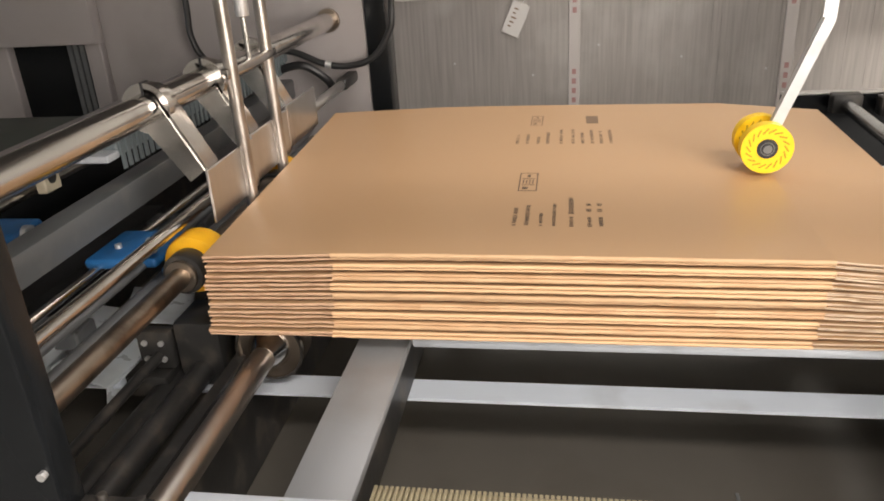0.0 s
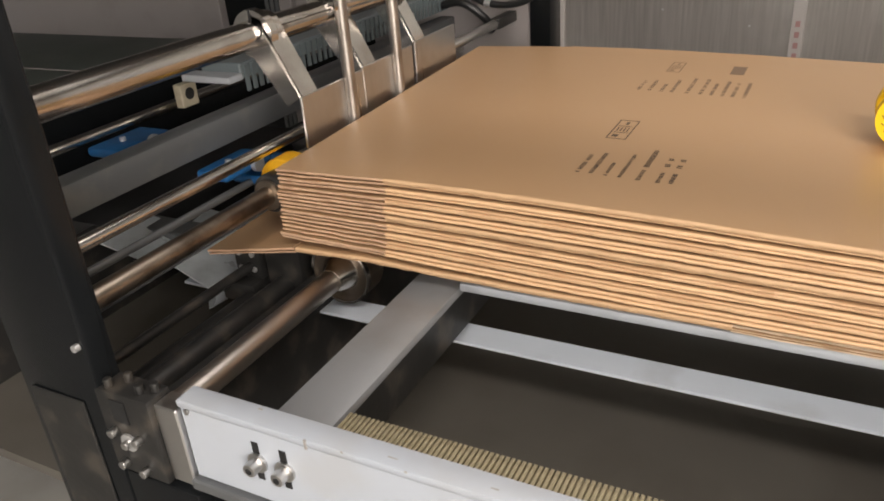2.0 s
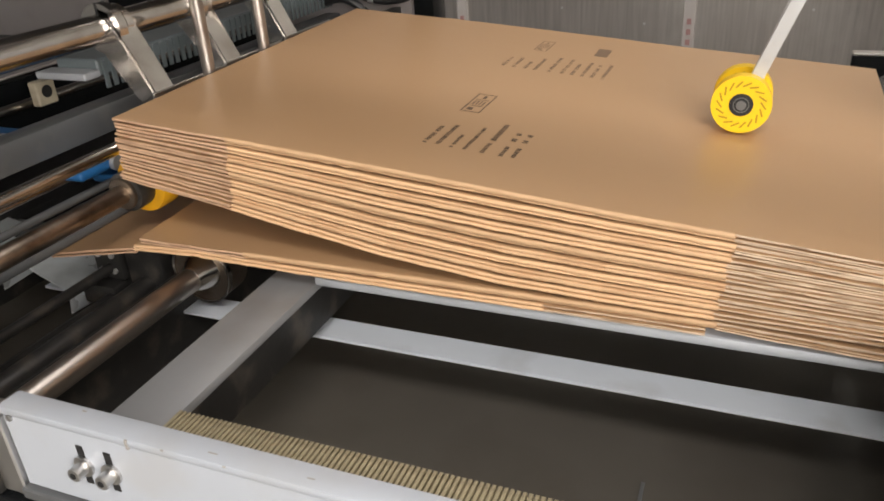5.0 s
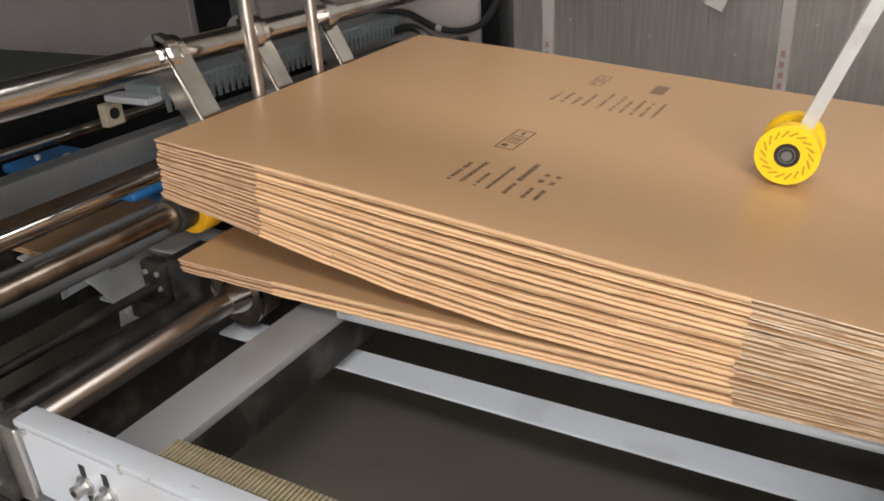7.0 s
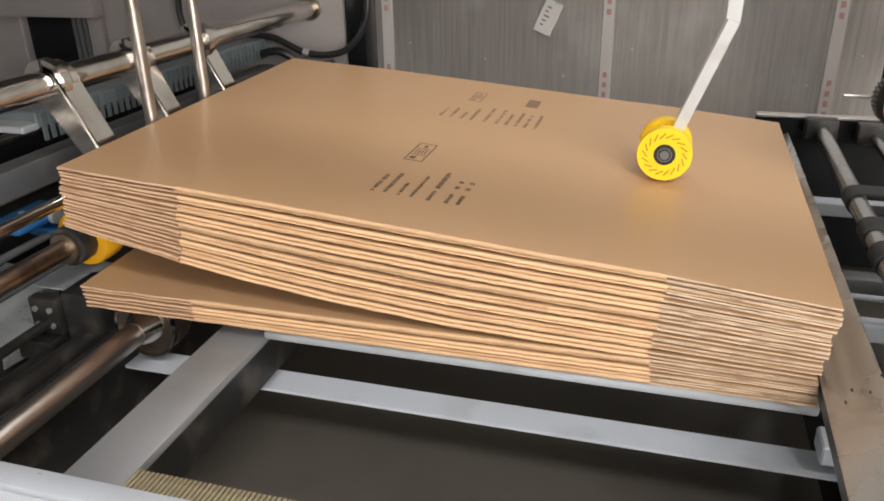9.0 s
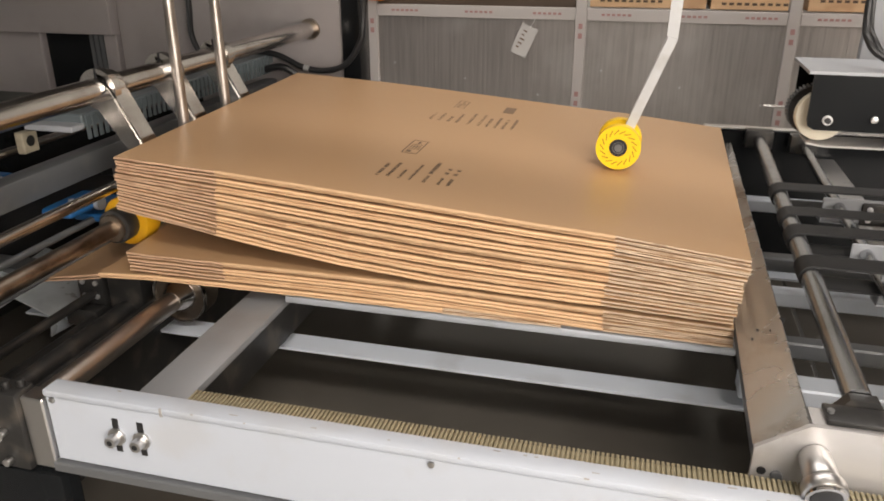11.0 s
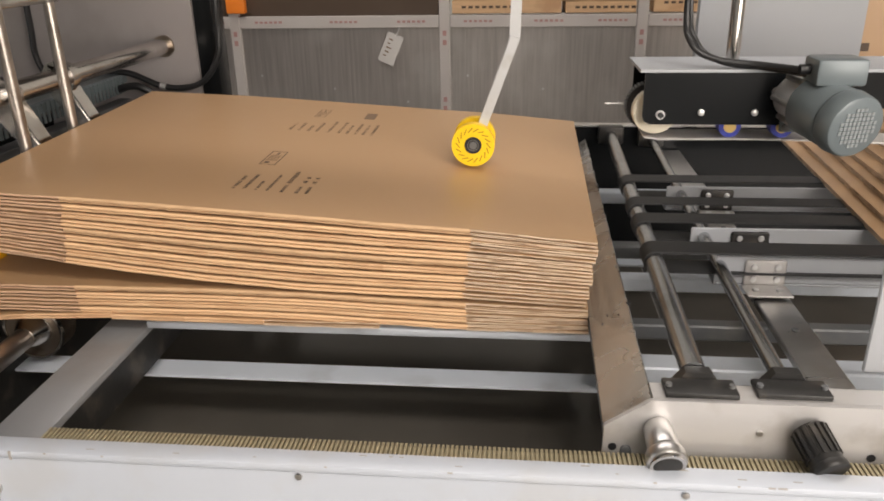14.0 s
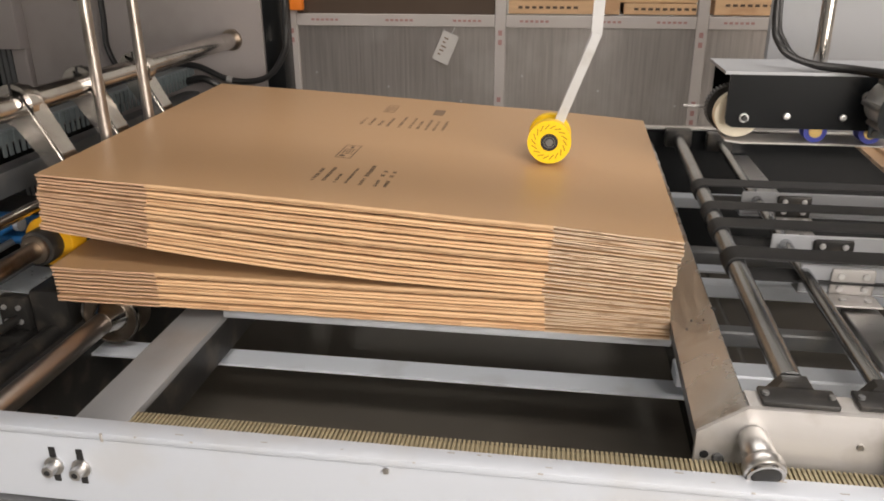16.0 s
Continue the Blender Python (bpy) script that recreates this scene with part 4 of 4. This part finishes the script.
def flap_mesh(seed, length, left):
    rnd = random.Random(seed)
    a, b = rnd.uniform(0.36, 0.44), rnd.uniform(0.54, 0.62)
    if left:
        return strip_mesh("flap", rnd, length, ((0.0, TH * (a - 0.10), rnd.uniform(0, 0.004)), (TH * b, TH * 0.95, rnd.uniform(0, 0.003))), (CARD, FLAP_SHADED), False, 0.0012, (-0.042, 0.0))
    c = rnd.uniform(0.15, 0.24)
    plies = ((0.0, TH * c, rnd.uniform(0, 0.004)), (TH * (c + 0.09), TH * a, rnd.uniform(0, 0.002)), (TH * b, TH * 0.74, rnd.uniform(0.001, 0.005)), (TH * 0.82, TH * 0.985, rnd.uniform(0, 0.002)))
    return [strip_mesh("flap", rnd, length, some, (CARD, FLAP), False, 0.0006, (0.0, 0.018)) for some in (plies[2:], plies[:2])]


def main_mesh(seed, length):
    rnd = random.Random(seed)
    a, gap, back, fore = ((0.30, 0.03, 0.0028, 0.0), (0.48, 0.06, 0.0, 0.0012), (0.62, 0.03, 0.0004, 0.0030), (0.36, 0.08, 0.0020, 0.0), (0.54, 0.05, 0.0022, 0.0))[seed // 7 % 5]
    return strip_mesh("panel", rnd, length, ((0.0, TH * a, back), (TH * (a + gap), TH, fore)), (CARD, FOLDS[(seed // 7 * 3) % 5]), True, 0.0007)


def make_box(seed, label, group):
    box = empty("flattened_box", label, "cardboard box", group=group)
    segs = []
    for k in range(7):
        ln = NODE[k + 1] - NODE[k]
        me = flap_mesh(seed * 7 + k, ln, k == 0) if k in (0, 6) else main_mesh(seed * 7, ln)
        inner = None
        if k == 6:
            me, inner = me
        ob = new("side_flap" if k in (0, 6) else "panel", me)
        ob.parent = box
        if inner:
            new("inner_flap", inner).parent = ob
        segs.append(ob)
    return box, segs


N_UP, N_IN = 9, 5
UPPER = [make_box(i + 1, "flattened brown corrugated box in the raised stack", "stacked boxes") for i in range(N_UP - 1)]
UPPER.append(make_box(40, "flattened brown box with dark print on its top", "stacked boxes"))
INCOMING = [make_box(60 + i, "flattened brown box pushed under the stack", "fed boxes") for i in range(N_IN)]

# print on the top box, as bars, on its two middle panels
rnd = random.Random(9)


def host_of(x):
    """The middle piece that carries the place x."""
    return max(k for k in range(1, 6) if NODE[k] <= x)


def print_bar(x, y0, y1, w, mat, split=3):
    """One line of unreadable lettering that runs away from the front edge."""
    k = host_of(x)
    host = UPPER[-1][1][k]
    bm = B()
    n = max(2, int((y1 - y0) / 0.0052))
    for i in range(n):
        if rnd.random() < 0.10 and 0 < i < n - 1:
            continue
        a = y0 + (y1 - y0) * i / n
        slab(bm, x - NODE[k] - w * 0.38 * rnd.uniform(0.7, 1), x - NODE[k] + w * 0.38 * rnd.uniform(0.7, 1), a, a + (y1 - y0) / n * rnd.uniform(0.5, 0.8), TH, TH + 0.0003)
    part("print_line", bm, mat, host, "dark brown unreadable print")


for x, y0, y1, w in ((0.460, 0.112, 0.188, 0.010), (0.479, 0.114, 0.200, 0.010), (0.500, 0.112, 0.165, 0.008), (0.520, 0.112, 0.208, 0.008),
                     (0.546, 0.110, 0.150, 0.009), (0.546, 0.162, 0.236, 0.012), (0.573, 0.110, 0.150, 0.009), (0.573, 0.172, 0.184, 0.012), (0.573, 0.198, 0.208, 0.012),
                     (0.590, 0.112, 0.150, 0.009), (0.590, 0.172, 0.184, 0.012), (0.590, 0.198, 0.208, 0.012)):
    print_bar(x, y0, y1, w, INK)
for i, (x, y1) in enumerate(((0.439, 0.615), (0.459, 0.62), (0.481, 0.60), (0.500, 0.635), (0.527, 0.655), (0.551, 0.655), (0.570, 0.63), (0.589, 0.650), (0.607, 0.64), (0.626, 0.65))):
    print_bar(x, 0.548, y1, 0.010, INK_FAINT)


def icon(x0, y0, w, h, mat):
    """Handling marks in a frame: small outline with dark spots."""
    k = host_of(x0)
    host = UPPER[-1][1][k]
    x0 -= NODE[k]
    bm = B()
    t, z0, z1 = 0.002, TH, TH + 0.0003
    slab(bm, x0, x0 + w, y0, y0 + t, z0, z1), slab(bm, x0, x0 + w, y0 + h - t, y0 + h, z0, z1)
    slab(bm, x0, x0 + t, y0, y0 + h, z0, z1), slab(bm, x0 + w - t, x0 + w, y0, y0 + h, z0, z1)
    slab(bm, x0 + 0.15 * w, x0 + 0.85 * w, y0 + 0.32 * h, y0 + 0.32 * h + t, z0, z1)
    slab(bm, x0 + 0.15 * w, x0 + 0.85 * w, y0 + 0.66 * h, y0 + 0.66 * h + t, z0, z1)
    slab(bm, x0 + 0.2 * w, x0 + 0.5 * w, y0 + 0.1 * h, y0 + 0.22 * h, z0, z1)
    slab(bm, x0 + 0.42 * w, x0 + 0.58 * w, y0 + 0.76 * h, y0 + 0.9 * h, z0, z1)
    for i in range(4):
        slab(bm, x0 + (0.2 + 0.17 * i) * w, x0 + (0.2 + 0.17 * i) * w + t, y0 + 0.4 * h, y0 + 0.6 * h, z0, z1)
    part("print_mark", bm, mat, host, "dark brown handling marks")


icon(0.457, 0.266, 0.032, 0.095, INK)
icon(0.460, 0.690, 0.026, 0.080, INK_FAINT)
k0 = UPPER[-1][1][3]
part("print_block", slab(B(), 0.580 - NODE[3], 0.606 - NODE[3], 0.702, 0.765, TH, TH + 0.0003), INK_FAINT, k0, "dark brown print block")

# ---- pressing wheels on the stack ----
press = empty("wheel_presser", "bent flat steel arm with two yellow wheels", "presser", pose(0.868, 0.355, 1.182))
RW = 0.0425
for y0 in (-0.012, 0.045):
    wheel = part("wheel", ring(B(), (0, y0, 0), (0, y0 + 0.022, 0), 0.017, RW, 48), YELLOW, press, "yellow slotted rubber wheel")
    for i in range(18):
        a = 2 * math.pi * i / 18
        m = pose(0.0305 * math.cos(a), y0 - 0.0002, 0.0305 * math.sin(a), 0, -math.degrees(a) + 52, 0)
        part("slot", slab(B(), -0.0065, 0.0065, -0.0004, 0.001, -0.0013, 0.0013, 0.0004, m=m), SLOT, wheel, "dark slanted slot")
    part("hub", ring(B(), (0, y0 - 0.001, 0), (0, y0 + 0.023, 0), 0.0075, 0.0168, 28), CABLE, wheel, "black bearing hub")
    part("hub_ring", ring(B(), (0, y0 - 0.0018, 0), (0, y0 - 0.001, 0), 0.010, 0.0115, 28), SLATE, wheel)
part("axle", rod(B(), (0, -0.016, 0), (0, 0.072, 0), 0.0073, 16), SLATE, press)
part("axle_nut", rod(B(), (0, 0.012, 0), (0, 0.043, 0), 0.010, 6), BRASS, press, "small brass spacer")
part("lower_arm", prism(B(), [(-0.008, -0.010), (0.011, -0.013), (0.088, 0.200), (0.068, 0.205)], "y", 0.024, 0.030), ARM, press, "bright flat steel bar")
part("lower_arm_face", prism(B(), [(0.006, 0.030), (0.0235, 0.025), (0.0885, 0.201), (0.071, 0.206)], "y", 0.016, 0.0235), ARM, press, "bright flat steel bar")
part("upper_arm", prism(B(), [(0.068, 0.2065), (0.0885, 0.2015), (0.100, 0.62), (0.080, 0.62)], "y", 0.018, 0.030), ARM, press, "bright flat steel bar")

# ---- movement ----
START = (0.95, 4.0, 7.07, 10.12, 13.22)
# lead of a fed box after its start: seconds, place of its front edge
PUSH = ((-1.0, -0.60), (-0.15, -0.30), (0.05, 0.0), (0.45, 0.30), (0.65, 0.58), (0.85, 0.80), (1.05, 0.915), (1.25, 1.045), (1.42, 1.093))
# heights of the raised part at the hinge lines: its underside and its top
HEIGHTS = (
    (0.0, (0.999, 1.0, 1.0, 1.0, 1.0), (1.133, 1.139, 1.138, 1.134, 1.116)),
    (1.0, (0.999, 1.0, 1.0, 1.0, 1.0), (1.134, 1.139, 1.138, 1.134, 1.116)),
    (1.45, (1.022, 1.018, 1.008, 1.0, 1.0), (1.14, 1.146, 1.141, 1.135, 1.117)),
    (2.05, (1.028, 1.024, 1.016, 1.013, 1.01), (1.149, 1.154, 1.15, 1.138, 1.12)),
    (2.35, (1.042, 1.032, 1.018, 1.013, 1.011), (1.16, 1.16, 1.152, 1.137, 1.119)),
    (2.7, (1.058, 1.042, 1.02, 1.013, 1.011), (1.171, 1.167, 1.153, 1.136, 1.118)),
    (3.7, (1.068, 1.047, 1.022, 1.0135, 1.011), (1.178, 1.171, 1.154, 1.136, 1.118)),
    (4.1, (1.072, 1.052, 1.023, 1.0135, 1.011), (1.182, 1.174, 1.156, 1.137, 1.119)),
    (5.3, (1.133, 1.099, 1.042, 1.027, 1.022), (1.231, 1.213, 1.178, 1.143, 1.124)),
    (7.15, (1.135, 1.099, 1.042, 1.027, 1.022), (1.234, 1.216, 1.18, 1.145, 1.126)),
    (8.55, (1.138, 1.099, 1.055, 1.04, 1.033), (1.236, 1.221, 1.191, 1.161, 1.14)),
    (10.15, (1.138, 1.099, 1.055, 1.04, 1.033), (1.236, 1.221, 1.192, 1.162, 1.141)),
    (11.55, (1.134, 1.104, 1.064, 1.052, 1.043), (1.236, 1.227, 1.202, 1.176, 1.155)),
    (13.25, (1.134, 1.104, 1.064, 1.052, 1.043), (1.236, 1.228, 1.203, 1.177, 1.156)),
    (14.65, (1.136, 1.11, 1.079, 1.066, 1.055), (1.238, 1.228, 1.208, 1.187, 1.17)),
    (16.0, (1.136, 1.11, 1.079, 1.066, 1.055), (1.238, 1.228, 1.208, 1.187, 1.17)),
)
PITCH = (0.0138, 0.0135, 0.0133, 0.0132, 0.0110)


def between(table, t, x):
    """Straight between the rows of a table of (time, value)."""
    if t <= table[0][0]:
        return table[0][1]
    for (a, u), (b, v) in zip(table, table[1:]):
        if t <= b:
            return u + (v - u) * (t - a) / (b - a)
    return table[-1][1]


def lead_at(k, t):
    """Where the front edge of fed box k is: it waits in line, then slides in."""
    base = PUSH[0][1]
    if t < START[k] - 1.0:
        ahead = sum(1 for j in range(k) if t < START[j] - 1.0)
        moving = 0.0
        for j in range(k):
            u = (t - (START[j] - 1.0)) / 2.2
            moving += 1 - min(1.0, max(0.0, u))
        return base - 1.15 * moving
    return between(PUSH, t - START[k], 0)


def bend(h):
    """Heights at all hinge lines from those at the five knots, on a smooth curve between the folds."""
    slope = {1: 0.5 * (h[1] - h[0]) / 0.193 + 0.5 * (h[2] - h[1]) / 0.335, 2: (h[3] - h[1]) / 0.673, 3: (h[3] - h[2]) / 0.338 * 0.7}
    out = []
    for x in NODE:
        for i in range(4):
            if KNOT[i] <= x <= KNOT[i + 1]:
                break
        u, w = (x - KNOT[i]) / (KNOT[i + 1] - KNOT[i]), KNOT[i + 1] - KNOT[i]
        if i in (0, 3):
            out.append(h[i] + (h[i + 1] - h[i]) * u)
        else:
            out.append(h[i] * (2 * u ** 3 - 3 * u * u + 1) + slope[i] * w * (u ** 3 - 2 * u * u + u) + h[i + 1] * (3 * u * u - 2 * u ** 3) + slope[i + 1] * w * (u ** 3 - u * u))
    return out


def key_segments(segs, rows):
    """rows: (time, heights at the five knots)."""
    rows = [(t, bend(h)) for t, h in rows]
    for k, ob in enumerate(segs):
        ln = NODE[k + 1] - NODE[k]
        walk(ob, [(t, pose(NODE[k], 0, h[k], 0, -math.degrees(math.asin((h[k + 1] - h[k]) / ln)), 0)) for t, h in rows])


def motions():
    jog = random.Random(21)
    for i, (box, segs) in enumerate(UPPER):
        box.matrix_basis = pose(jog.uniform(-0.003, 0.003) - 0.012 * (1 - i / 8), jog.uniform(-0.0015, 0.0015), 0)
        rows = [(t, [b + (c - TH - b) * i / (N_UP - 1) for b, c in zip(lo, hi)]) for t, lo, hi in HEIGHTS]
        key_segments(segs, rows)
    times = sorted({0.0, 16.0} | {round(s + d, 2) for s in START for d in (-1.0, -0.55, -0.15, 0.05, 0.25, 0.45, 0.65, 0.85, 1.05, 1.25, 1.42, 1.6) if 0 <= s + d <= 16})
    for k, (box, segs) in enumerate(INCOMING):
        dy = jog.uniform(-0.002, 0.002)
        walk(box, [(t, pose(lead_at(k, t) - 1.085 - 0.018 + 0.001 * k, dy, 0)) for t in times])
        rows = []
        for t in times:
            h = []
            x_off = lead_at(k, t) - 1.085
            for x, p in zip(KNOT, PITCH):
                z = 1.0
                for j in range(k + 1, N_IN):
                    z += p * min(1.0, max(0.0, (lead_at(j, t) - (x + x_off)) / 0.10 + 1.0)) if t > START[k] + 1.0 else 0.0
                h.append(z - 0.045 * min(1.0, max(0.0, -0.02 - x - x_off) / 0.18))
            rows.append((t, h))
        key_segments(segs, rows)
    lift = [(t, hi[3]) for t, lo, hi in HEIGHTS]
    walk(press, [(t, pose(0.868, 0.355, z + RW + 0.006)) for t, z in lift])
    walk(yoke, [(0, pose(0, 0, 0)), (3.9, pose(0, 0, 0)), (5.4, pose(0, 0, 0.16)), (16, pose(0, 0, 0.16))])


motions()
